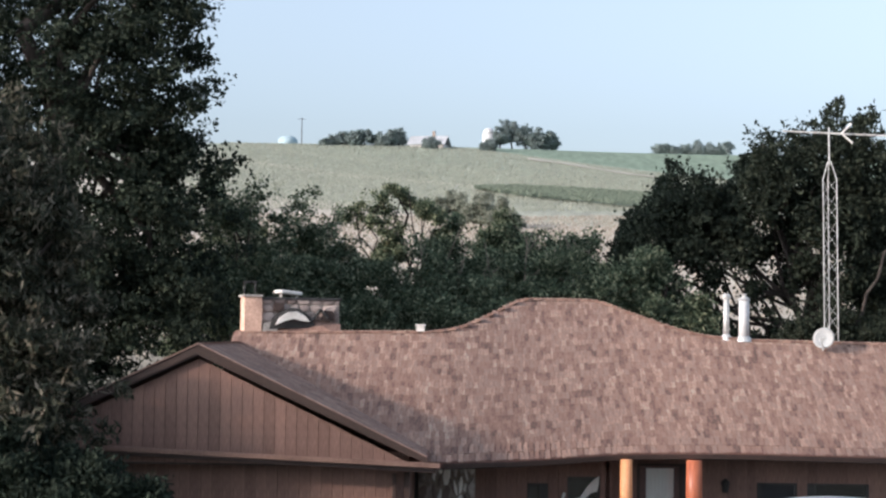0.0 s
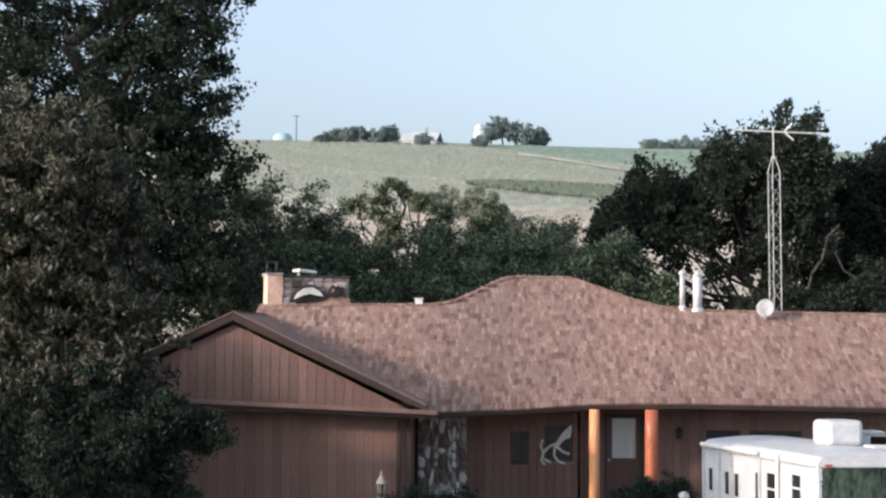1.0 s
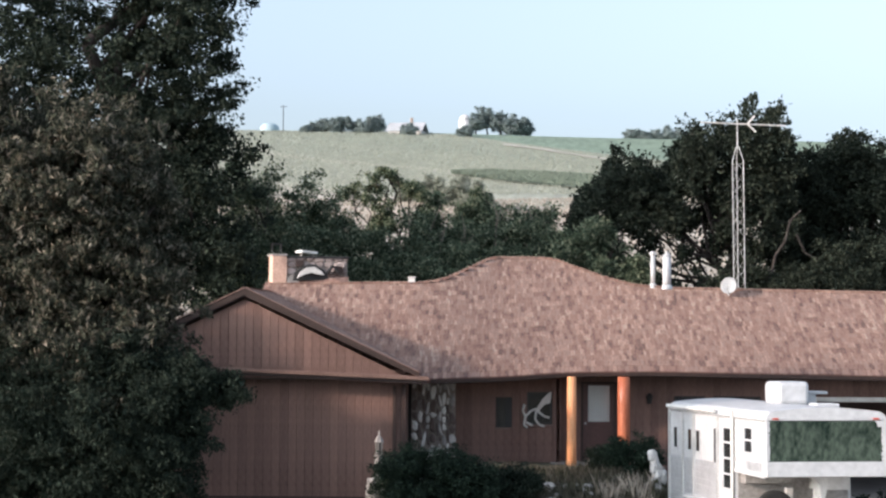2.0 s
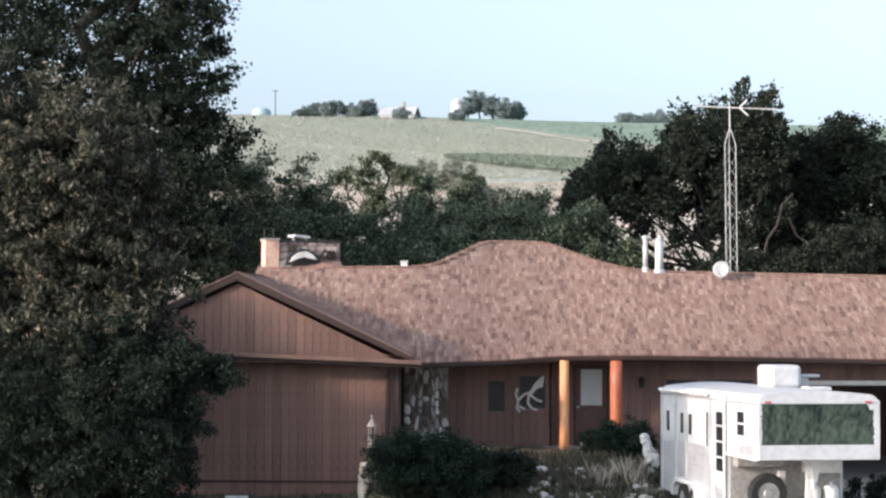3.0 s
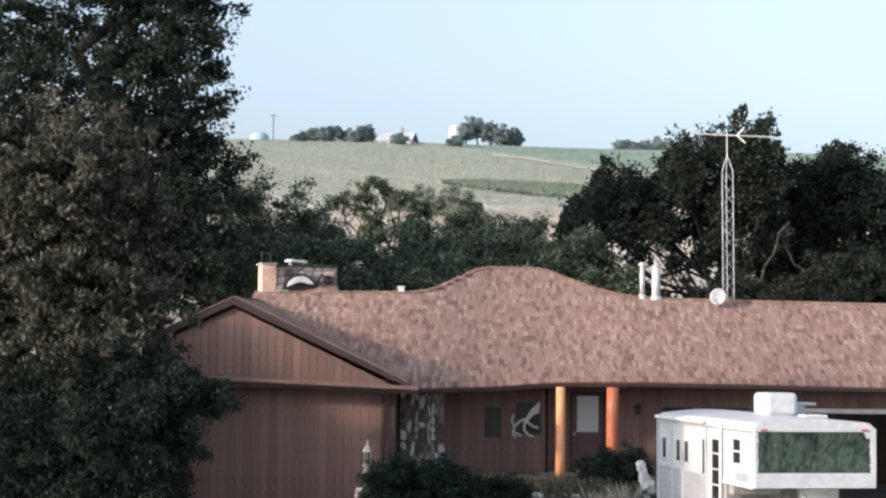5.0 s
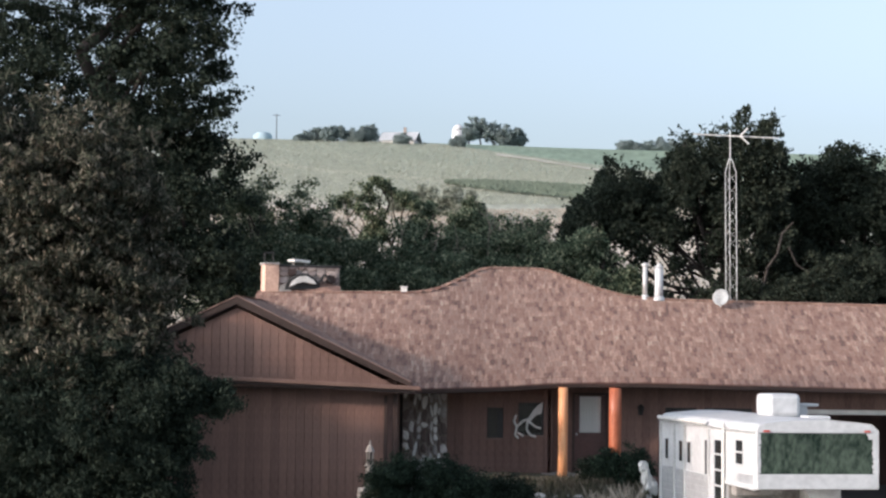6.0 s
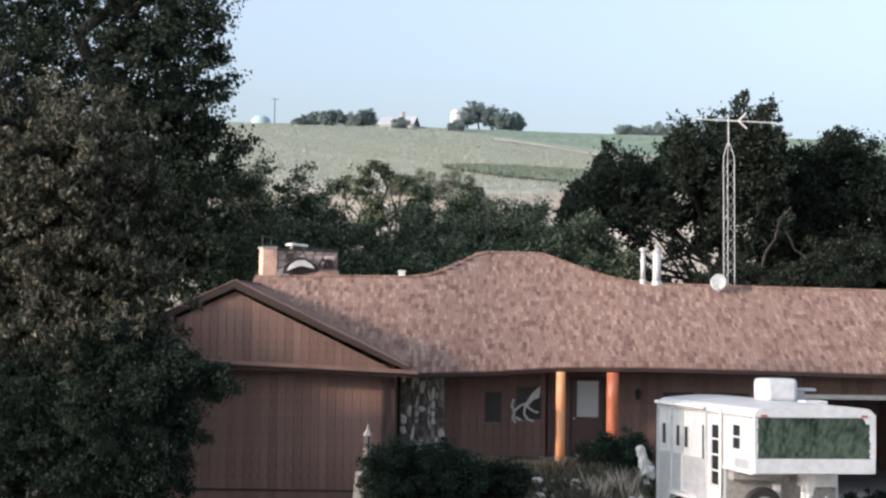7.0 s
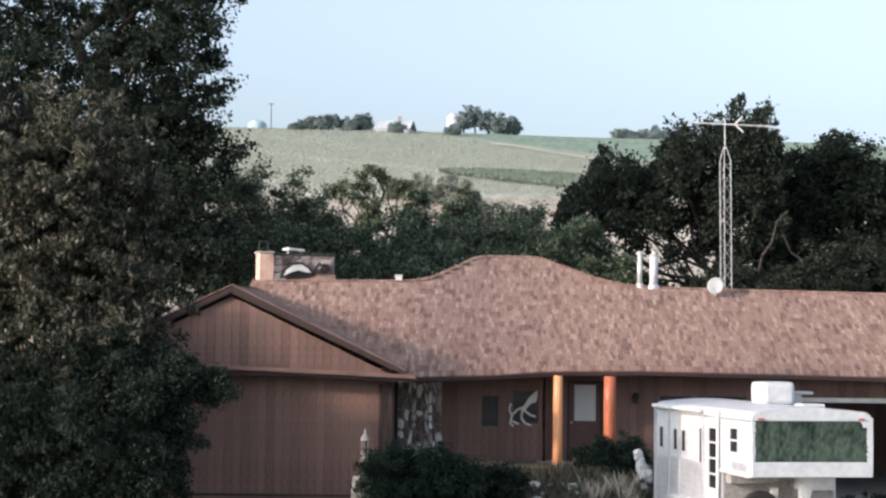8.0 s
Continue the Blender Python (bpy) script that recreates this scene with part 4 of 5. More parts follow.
def shrub(name, label, seed, x, y, rx, ry, h, leaf, clumps, per, size=0.11, ln=0.07, wd=0.035, droop=-0.3):
    z = ground_z(x, y)
    lobes = [(x, y, z + h * 0.45, rx, ry, h * 0.5), (x - rx * 0.4, y, z + h * 0.55, rx * 0.55, ry * 0.7, h * 0.42), (x + rx * 0.45, y - 0.1, z + h * 0.42, rx * 0.5, ry * 0.7, h * 0.45)]
    return tree(name, label, "shrub", seed, (x, y, z), lobes, leaf, clumps, per, size, ln, wd, 0.05, droop, shell=0.5, limbs=7, group="garden shrubs")


shrub("juniper_bush", "wide dark green bushy juniper before the house", 41, -0.45, 40.4, 1.5, 1.1, 1.75, L_JUNIPER, 1500, 34)
shrub("juniper_bush", "low dark shrub at the edge of the bed", 42, 1.35, 41.2, 0.8, 0.7, 0.95, L_SHRUB, 300, 30)
shrub("juniper_bush", "round dark evergreen shrub beside the porch", 43, 4.3, 43.4, 0.75, 0.55, 0.95, L_JUNIPER, 420, 32)
shrub("juniper_bush", "small dark shrub by the porch step", 44, 3.55, 43.7, 0.35, 0.35, 0.6, L_SHRUB, 160, 28)
shrub("juniper_bush", "dark low shrub beside the driveway", 45, 9.7, 40.0, 0.9, 0.7, 0.9, L_SHRUB, 320, 30)


def blades(name, label, seed, n, xr, yr, h, mat, w=0.012):
    """Upright blades rooted in the ground, in tufts."""
    r = np.random.default_rng(seed)
    tufts = max(1, n // 14)
    tx, ty = r.uniform(*xr, tufts), r.uniform(*yr, tufts)
    pick = r.integers(0, tufts, n)
    x = tx[pick] + r.normal(0, 0.07, n)
    y = ty[pick] + r.normal(0, 0.07, n)
    z = np.array([ground_z(a, c) for a, c in zip(x, y)])
    ang = r.uniform(0, math.pi, n)
    hh = h * r.uniform(0.4, 1.2, n)
    lean = r.normal(0, 0.22, (n, 2)) * hh[:, None]
    ww = w * r.uniform(0.6, 1.6, n)
    dx, dy = np.cos(ang) * ww, np.sin(ang) * ww
    v = np.stack([np.stack([x - dx, y - dy, z - 0.02], 1), np.stack([x + dx, y + dy, z - 0.02], 1),
                  np.stack([x + dx * 0.7 + lean[:, 0] * 0.45, y + dy * 0.7 + lean[:, 1] * 0.45, z + hh * 0.6], 1), np.stack([x + lean[:, 0], y + lean[:, 1], z + hh], 1)], 1).reshape(-1, 3)
    return tagged(new(name, fast_mesh(name, v, np.arange(4 * n).reshape(n, 4), mat)), label, "grass", kind="stuff")


blades("dry_grass", "tall dry tufts of pale grass in the rock bed", 51, 300, (3.2, 4.6), (41.2, 42.4), 0.46, L_DRY, 0.004)
blades("dry_brush", "grey-brown brush along the house bed", 55, 3600, (0.8, 4.6), (41.0, 43.8), 0.22, L_BRUSH, 0.008)
blades("bed_plants", "low green plants between the rocks", 52, 6000, (0.8, 5.4), (39.4, 43.6), 0.2, L_GRASS, 0.02)
boulder(301, -1.98, 41.8, 0.26, 0.22, 0.5, ROCK, 0.2, "pale upright stone beside the garden lantern")
boulder(302, -1.62, 41.75, 0.42, 0.3, 1.15, ROCK, 0.15, "tall pale rock at the foot of the garden lantern")
boulder(303, -1.95, 41.6, 0.3, 0.3, 0.95, ROCK, 0.15, "tall pale rock at the foot of the garden lantern")
blades("lawn_grass", "rough grass before the house", 53, 14000, (-9.5, 2.0), (34.0, 42.8), 0.12, L_GRASS, 0.012)
blades("lawn_grass", "rough grass along the driveway", 54, 5000, (1.5, 6.2), (35.0, 39.8), 0.12, L_GRASS, 0.012)


def bucket(x, y, r, h, top_z, label):
    z = ground_z(x, y)
    t = thing("garden_pot", label, "pot", pose(x, y, z), "white pots")
    part("stand", lathe(bmesh.new(), [(r * 0.7, -0.02), (r * 0.6, 0.05), (r * 0.5, top_z - z - h)], 14), CONCRETE, t)
    part("pot_body", lathe(bmesh.new(), [(r * 0.72, top_z - z - h), (r, top_z - z - 0.03), (r * 1.06, top_z - z - 0.02), (r * 1.06, top_z - z), (r * 0.9, top_z - z - 0.005), (r * 0.85, top_z - z - 0.05)], 16), PLASTIC, t)
    return t


bucket(-4.36, 36.0, 0.12, 0.26, -0.24, "white plastic pot on a low stand")
bucket(-4.14, 36.1, 0.11, 0.26, -0.25, "white plastic pot on a low stand")
bucket(-1.80, 36.0, 0.13, 0.26, -0.36, "white plastic pot on a low stand")
bucket(0.31, 36.0, 0.13, 0.26, -0.35, "white plastic pot on a low stand")


# ---------- the trailer ----------
TW, TL, NOSE = 2.46, 7.1, 2.0
TOP, LOW = 2.86, 1.58
trailer = thing("gooseneck_trailer", "white and aluminium gooseneck horse trailer parked on the driveway", "trailer", pose(6.03, 34.5, -0.93, -1.1, 0, 8.4))


def rounded_profile(w, z0, z1, r=0.2, crown=0.07):
    pts = [(0, z0), (w, z0), (w, z1 - r)]
    for i in range(1, 6):
        a = i / 6 * math.pi / 2
        pts.append((w - r + r * math.cos(a), z1 - r + r * math.sin(a)))
    for i in range(1, 8):
        f = i / 8
        pts.append((w - r + (2 * r - w) * f, z1 + crown * math.sin(math.pi * f)))
    for i in range(1, 6):
        a = math.pi / 2 + i / 6 * math.pi / 2
        pts.append((r + r * math.cos(a), z1 - r + r * math.sin(a)))
    pts.append((0, z1 - r))
    return pts


part("rear_body", extrude_outline(rounded_profile(TW, 0.45, TOP), NOSE, TL), WHITE, trailer)
part("nose_body", extrude_outline(rounded_profile(TW, LOW, TOP), 0.02, NOSE - 0.003), WHITE, trailer)
# lower side in ribbed aluminium
for i in range(9):
    z0 = 0.46 + i * 0.135
    part("side_rib", boxed(-0.022, NOSE + 0.95, z0, 0.0, TL - 0.03, z0 + 0.125, bevel=0.006), ALUMINIUM, trailer)
for i in range(3):
    z0 = 0.46 + i * 0.135
    part("side_rib", boxed(-0.022, NOSE + 0.17, z0, 0.0, NOSE + 0.77, z0 + 0.125, bevel=0.006), ALUMINIUM, trailer)
part("nose_window", boxed(0.04, -0.02, 1.88, TW - 0.10, 0.019, 2.68, bevel=0.012), TINTED_REFLECTING, trailer, "wide dark green tinted front panel")
bm = bmesh.new()
box(bm, 0.0, -0.035, 2.68, TW, 0.019, 2.74)
box(bm, 0.0, -0.035, LOW + 0.01, TW, 0.019, 1.88, bevel=0.012)
box(bm, 0.0, -0.03, 1.88, 0.04, 0.019, 2.68)
box(bm, TW - 0.10, -0.03, 1.88, TW, 0.019, 2.68)
part("nose_trim", bm, WHITE, trailer)
peel = np.random.default_rng(61)
for side_x in (0.04, TW - 0.10):
    z = 1.9
    while z < 2.66:
        h = peel.uniform(0.03, 0.09)
        w = peel.uniform(0.0, 0.035)
        if w > 0.008:
            part("peeling_edge", boxed(side_x - 0.004 if side_x < 1 else side_x - w, -0.026, z, side_x + w if side_x < 1 else side_x + 0.004, -0.0205, min(z + h, 2.675)), WHITE, trailer)
        z += h
part("peeling_edge", extrude_outline([(TW - 0.26, 2.675), (TW - 0.10, 2.675), (TW - 0.10, 2.52), (TW - 0.14, 2.56), (TW - 0.2, 2.55), (TW - 0.22, 2.62)], -0.027, -0.0205), WHITE, trailer)
part("marker_lamp", boxed(0.12, -0.06, 2.695, 0.24, -0.034, 2.73), material("red_lens", (0.4, 0.05, 0.03), (0.5, 0.08, 0.05), rough=0.3, bump=0), trailer)
part("marker_lamp", boxed(TW - 0.3, -0.06, 2.695, TW - 0.18, -0.034, 2.73), bpy.data.materials["red_lens"], trailer)
part("gutter_rail", boxed(-0.05, 0.05, TOP - 0.2, -0.002, TL - 0.1, TOP - 0.16, bevel=0.01), STEEL, trailer)
part("belt_rail", boxed(-0.035, 0.05, LOW - 0.02, -0.002, NOSE + 0.2, LOW + 0.05, bevel=0.01), WHITE, trailer)
part("nose_louvre", boxed(-0.012, 0.25, LOW + 0.08, -0.002, 1.2, LOW + 0.26), ALUMINIUM, trailer)


def side_window(y0, y1, z0, z1, mullions=0, name="side_window"):
    fr = bmesh.new()
    t = 0.035
    box(fr, -0.028, y0, z0, 0.0, y0 + t, z1)
    box(fr, -0.028, y1 - t, z0, 0.0, y1, z1)
    box(fr, -0.028, y0 + t, z0, 0.0, y1 - t, z0 + t)
    box(fr, -0.028, y0 + t, z1 - t, 0.0, y1 - t, z1)
    for i in range(mullions):
        zz = z0 + (z1 - z0) * (i + 1) / (mullions + 1)
        box(fr, -0.028, y0 + t, zz - 0.018, 0.0, y1 - t, zz + 0.018)
    f = part(name, fr, WHITE, trailer)
    part("pane", boxed(-0.014, y0 + t, z0 + t, -0.003, y1 - t, z1 - t), TINT_DARK, f)


TINT_DARK = material("dark_trailer_glass", (0.012, 0.014, 0.015), (0.03, 0.034, 0.036), size=3, fine=20, rough=0.15, bump=0)
side_window(0.78, 1.32, 1.98, 2.52, 1)
side_window(NOSE + 0.18, NOSE + 0.76, 1.16, 2.46, 3, "door_window")
dr = bmesh.new()
box(dr, -0.03, NOSE + 0.06, 0.5, -0.002, NOSE + 0.16, 2.6, bevel=0.008)
box(dr, -0.03, NOSE + 0.78, 0.5, -0.002, NOSE + 1.02, 2.6, bevel=0.008)
box(dr, -0.03, NOSE + 0.16, 2.47, -0.002, NOSE + 0.78, 2.6, bevel=0.008)
box(dr, -0.03, NOSE + 0.16, 0.9, -0.002, NOSE + 0.78, 1.15, bevel=0.008)
part("side_door", dr, WHITE, trailer, "white side door with a tall paned window")
side_window(NOSE + 1.22, NOSE + 1.46, 1.5, 2.42)
for wy in (4.45, 5.1, 6.25):
    side_window(wy, wy + 0.36, 1.80, 2.32)
for wy in (NOSE + 1.06, 4.9, 5.75, 6.9):
    part("side_post", boxed(-0.05, wy, 0.46, -0.002, wy + 0.09, 2.64, bevel=0.008), STEEL, trailer)
for wy in (NOSE - 0.004, 3.28, 5.02, 5.9):
    part("panel_seam", boxed(-0.006, wy, 1.0, -0.001, wy + 0.022, 2.6), DULL, trailer)
part("awning_tube", tube(bmesh.new(), (-0.08, 3.2, TOP - 0.1), (-0.08, TL - 0.2, TOP - 0.1), 0.045, n=12), OLD_WHITE, trailer, "rolled awning along the roof edge")
part("rain_pipe", tube(bmesh.new(), (-0.05, NOSE + 0.02, 0.5), (-0.05, NOSE + 0.02, TOP - 0.05), 0.03, n=10), OLD_WHITE, trailer)
# roof fittings
part("air_conditioner", boxed(1.12, 2.6, TOP + 0.05, 1.82, 3.5, TOP + 0.53, bevel=0.09), WHITE, trailer, "white roof air conditioner")
bm = boxed(1.88, 3.0, TOP + 0.02, 2.1, 3.4, TOP + 0.26, bevel=0.01)
box(bm, 1.86, 2.95, TOP + 0.26, 2.34, 3.45, TOP + 0.32, bevel=0.02)
part("roof_hatch", bm, WHITE, trailer)
part("roof_hatch", boxed(1.75, 2.0, TOP + 0.0, 2.25, 2.5, TOP + 0.09, bevel=0.03), WHITE, trailer)
# under the nose
# the nose's shade is put into this wall's grey
part("front_wall", boxed(0.06, NOSE - 0.03, 0.5, TW - 0.06, NOSE - 0.004, LOW - 0.01), DULL, trailer, "lower front wall, greyed for the shade under the nose")
part("storage_box", boxed(0.10, NOSE - 0.35, 1.34, 1.1, NOSE - 0.04, LOW - 0.05, bevel=0.02), DULL, trailer)


def wheel(name, parent, m, r=0.40, w=0.24):
    bm = lathe(bmesh.new(), [(r * 0.56, -w / 2), (r * 0.9, -w / 2), (r * 0.97, -w * 0.4), (r, -w * 0.25), (r, w * 0.25), (r * 0.97, w * 0.4), (r * 0.9, w / 2), (r * 0.56, w / 2), (r * 0.56, -w / 2)], 32, caps=False)
    t = part("tyre", bm, RUBBER, parent, smooth=False)
    t.matrix_local = m
    bm = lathe(bmesh.new(), [(r * 0.56, w * 0.42), (r * 0.5, w * 0.3), (r * 0.3, w * 0.36), (r * 0.2, w * 0.5), (0.03, w * 0.5)], 24)
    for i in range(6):
        a = i * math.pi / 3
        tube(bm, (r * 0.36 * math.cos(a), r * 0.36 * math.sin(a), w * 0.3), (r * 0.36 * math.cos(a), r * 0.36 * math.sin(a), w * 0.44), 0.02, n=6)
    part("rim", bm, RIM, t)
    return t


wheel("spare_wheel", trailer, pose(0.74, NOSE - 0.30, 0.80, 90, 0, 0))
for wy in (4.15, 5.05):
    wheel("wheel", trailer, pose(0.02, wy, 0.38, 0, -90, 0), 0.38)
    wheel("wheel", trailer, pose(TW - 0.02, wy, 0.38, 0, 90, 0), 0.38)
bm = extrude_outline([(3.62, 0.46), (3.7, 0.72), (3.95, 0.86), (5.25, 0.86), (5.5, 0.72), (5.58, 0.46), (5.45, 0.46), (5.4, 0.66), (5.2, 0.78), (4.0, 0.78), (3.8, 0.66), (3.75, 0.46)], -0.2, 0.02)
for v in bm.verts:
    v.co = (v.co.y, v.co.x, v.co.z)
bmesh.ops.recalc_face_normals(bm, faces=bm.faces)
part("fender", bm, WHITE, trailer)
bm = boxed(1.32, 0.95, 0.05, 1.44, 1.07, LOW, bevel=0.01)
box(bm, 1.24, 0.87, 0.0, 1.52, 1.15, 0.05)
part("jack_leg", bm, OLD_WHITE, trailer)
bm = extrude_outline([(1.16, LOW), (1.7, LOW), (1.5, 1.38), (1.44, 1.1), (1.36, 1.1), (1.33, 1.38)], 0.7, 0.95)
part("gooseneck", bm, OLD_WHITE, trailer)
part("coupler", tube(bmesh.new(), (1.40, 0.82, 0.95), (1.40, 0.82, 1.15), 0.06, n=12), STEEL, trailer)
part("side_jack", boxed(1.02, NOSE - 0.22, 0.25, 1.16, NOSE - 0.06, 1.25, bevel=0.01), OLD_WHITE, trailer)
part("tank_shelf", boxed(1.55, NOSE - 0.55, 1.22, 2.25, NOSE - 0.04, LOW - 0.04, bevel=0.01), OLD_WHITE, trailer)
part("tank_tray", boxed(1.5, NOSE - 0.55, 0.42, 2.3, NOSE - 0.04, 0.5), STEEL, trailer)
for tx in (1.70, 2.08):
    t = part("gas_bottle", lathe(bmesh.new(), [(0.13, 0.0), (0.16, 0.05), (0.165, 0.3), (0.15, 0.40), (0.10, 0.45), (0.03, 0.47), (0.03, 0.52)], 20, Matrix.Translation((tx, NOSE - 0.33, 0.5))), PLASTIC, trailer, "white gas bottle", smooth=True)
part("chassis", boxed(0.1, NOSE + 0.02, 0.32, TW - 0.1, TL - 0.05, 0.449), DARK, trailer)


# ---------- trees ----------
tree("oak_tree", "tall dark leafy tree behind the house wing", "tree", 21, (-11.5, 54.0, 0.0),
     [(-10.9, 54, 11.5, 4.6, 3.5, 4.2), (-8.5, 53.5, 12.6, 2.3, 2.0, 2.8), (-8.1, 53, 10.2, 1.8, 1.8, 1.9), (-13.9, 54, 10, 4, 3, 5), (-8.4, 53, 7.6, 2.6, 2.0, 2.6), (-7.9, 53, 8.1, 1.2, 1.2, 1.8), (-9.7, 53, 15.2, 2.5, 2.2, 2.2), (-10.4, 53, 5, 4.6, 2.0, 3.0), (-7.6, 52, 5.4, 1.9, 1.5, 2.0)],
     L_OAK, 3800, 34, 0.24, 0.15, 0.09, 0.42, limbs=18)
def nearer(lobes, f):
    """Lobes drawn towards the viewer's standpoint by the factor f."""
    return [(x * f, y * f, 3.7 + (z - 3.7) * f, rx * f, ry * f, rz * f) for x, y, z, rx, ry, rz in lobes]


tree("olive_tree", "large grey-green drooping tree with browning leaves", "tree", 2, (-8.5, 35.4, -1.0),
     nearer([(-7.90, 36.50, 6.43, 1.88, 1.51, 2.26), (-9.22, 36.69, 5.11, 2.45, 1.69, 3.01), (-7.15, 36.31, 4.55, 1.60, 1.32, 2.07), (-7.81, 36.31, 2.48, 2.07, 1.41, 2.07), (-6.49, 36.31, 5.77, 0.85, 0.85, 1.32), (-10.16, 36.69, 6.99, 1.51, 1.32, 2.07), (-7.0, 36.12, 2.95, 1.1, 1.13, 1.41)], 0.965),
     L_OLIVE, 4200, 38, 0.14, 0.17, 0.05, 0.30, droop=0.9, limbs=16, spray=1.25)
tree("dark_shrub", "dense dark green shrub spilling over the lawn", "shrub", 3, (-6.5, 34.4, -1.0),
     nearer([(-7.15, 35.18, 1.07, 2.0, 1.22, 1.88), (-5.6, 35.1, 2.45, 0.85, 0.8, 0.55), (-4.75, 35.05, 2.25, 0.72, 0.6, 0.36), (-5.83, 34.99, 0.69, 0.8, 0.9, 1.3), (-8.75, 35.09, 1.35, 1.51, 1.22, 1.88), (-5.9, 35.09, 1.72, 0.95, 0.9, 0.9), (-5.2, 35.0, 1.2, 0.5, 0.6, 0.5), (-6.6, 35.1, 2.8, 0.6, 0.8, 0.6), (-5.3, 35.0, -0.3, 0.5, 0.6, 0.5)], 0.97),
     L_SHRUB, 4600, 34, 0.15, 0.11, 0.036, 0.12, droop=0.8, limbs=12, spray=1.3)

# added out of sight behind the olive tree to block sun from the wing
tree("dark_shrub", "added undergrowth, hidden by the olive tree, that shades the wing", "shrub", 4, (-9.2, 41.3, -0.7),
     [(-8.7, 41.0, 1.2, 1.1, 1.1, 2.2), (-8.8, 41.1, 2.4, 1.1, 1.2, 1.2), (-9.9, 41.6, 1.6, 1.3, 1.4, 2.0), (-8.5, 40.7, 2.0, 0.9, 0.9, 1.3), (-8.8, 41.0, 3.9, 0.9, 1.0, 1.0), (-10.2, 39.6, 1.6, 1.4, 1.3, 3.0), (-10.8, 38.2, 1.2, 1.4, 1.2, 2.4)], L_SHRUB, 3000, 36, 0.2, 0.12, 0.06, 0.12, droop=0.3, limbs=8)

THICKET = "rough green thicket tree behind the roof"
rows = [(-6.6, 58, 8.3, 1.6), (-5.2, 60, 7.9, 1.5), (-7.6, 60, 8.4, 1.8), (-4.0, 62, 7.0, 1.4), (-3.6, 59, 6.2, 1.5), (-1.2, 63, 7.0, 1.2), (0.2, 61, 6.6, 1.2), (0.8, 64, 7.6, 0.7), (2.2, 62, 7.2, 1.2), (2.6, 60, 6.6, 1.2),
        (-2.2, 60, 6.3, 1.4), (-0.4, 58, 5.6, 1.5), (3.9, 61, 6.2, 1.3), (-5.6, 57, 6.0, 1.5), (1.4, 58, 5.6, 1.5), (-3.0, 57, 5.4, 1.6), (0.6, 60, 6.2, 1.5), (-1.6, 61, 6.6, 1.5), (3.0, 58, 5.7, 1.5), (-4.6, 61, 7.2, 1.4), (2.9, 62, 7.0, 1.1)]
for i, (x, y, top, r) in enumerate(rows):
    top += 0.55
    r2 = np.random.default_rng(300 + i)
    lobes = [(x, y, top - r * 0.9, r, r * 0.9, r * 0.95), (x - r * 0.4, y, top - 2.0 * r, r * 1.15, r, r * 1.3), (x + r * 0.5, y - 0.3, top - 2.3 * r, r * 1.1, r, r * 1.4), (x, y, 1.8, r * 1.3, r, 1.9)]
    tree("thicket_tree", THICKET, "tree", 400 + i, (x, y, 0.0), lobes, L_HEDGE, 760, 32, 0.22, 0.14, 0.07, 0.13, limbs=8, shell=0.6, group="thicket trees")
tree("crooked_tree", "crooked tree with an open uneven crown", "tree", 6, (-2.5, 66, 0.0),
     [(-3.7, 66, 8.35, 0.65, 0.6, 0.5), (-2.9, 66, 8.85, 0.55, 0.6, 0.5), (-2.25, 66, 9.05, 0.4, 0.5, 0.55), (-1.75, 66, 8.5, 0.4, 0.5, 0.6), (-3.0, 66, 7.9, 0.8, 0.6, 0.6), (-2.7, 66, 7.1, 0.55, 0.5, 0.6), (-3.3, 66, 6.7, 0.6, 0.6, 0.6), (-1.35, 66, 8.2, 0.4, 0.5, 0.35)],
     L_HEDGE, 420, 26, 0.16, 0.12, 0.06, 0.13, limbs=16)
tree("crooked_tree", "small sparse tree leaning beside the thicket", "tree", 7, (-0.9, 67, 0.0),
     [(-0.7, 67, 8.2, 0.55, 0.6, 0.4), (-1.1, 67, 7.6, 0.4, 0.5, 0.35)], L_HEDGE, 70, 22, 0.18, 0.14, 0.08, 0.08, limbs=8)
# bare leafless saplings
for i, (x, top) in enumerate(((-0.6, 7.6), (0.1, 7.2), (1.3, 7.4), (2.6, 7.3), (-1.7, 7.2))):
    r2 = np.random.default_rng(500 + i)
    s = thing("bare_sapling", "leafless grey sapling in the thicket", "sapling", pose(x, 60.5, 0.0), "bare saplings")
    bm = bough_mesh(bmesh.new(), (0, 0, 0), (0.1, 0, top), 0.045, 0.012, r2, 5)
    part("stem", bm, TWIG, s)
    for k in range(9):
        z = top * r2.uniform(0.55, 0.97)
        part("twig", bough_mesh(bmesh.new(), (0.1 * z / top, 0, z), (0.1 + r2.uniform(-0.5, 0.5), r2.uniform(-0.3, 0.3), z + r2.uniform(0.2, 0.8)), 0.016, 0.005, r2, 3), TWIG, s)



def limb_ends(seed, tops, y, floor, fill):
    """Where the limbs reach to, well below a ragged skyline of (x, height)."""
    r = np.random.default_rng(seed)
    out = [(x + r.uniform(-0.3, 0.3), y + r.uniform(-0.8, 0.8), top - 1.4, 0.6, 0.6, 0.5) for x, top in tops]
    for _ in range(fill):
        x = r.uniform(tops[0][0], tops[-1][0])
        out.append((x, y + r.uniform(-1.3, 1.3), r.uniform(floor, max(floor + 0.3, lerp_table(x, tops) - 1.7)), 0.8, 0.8, 0.5))
    return out


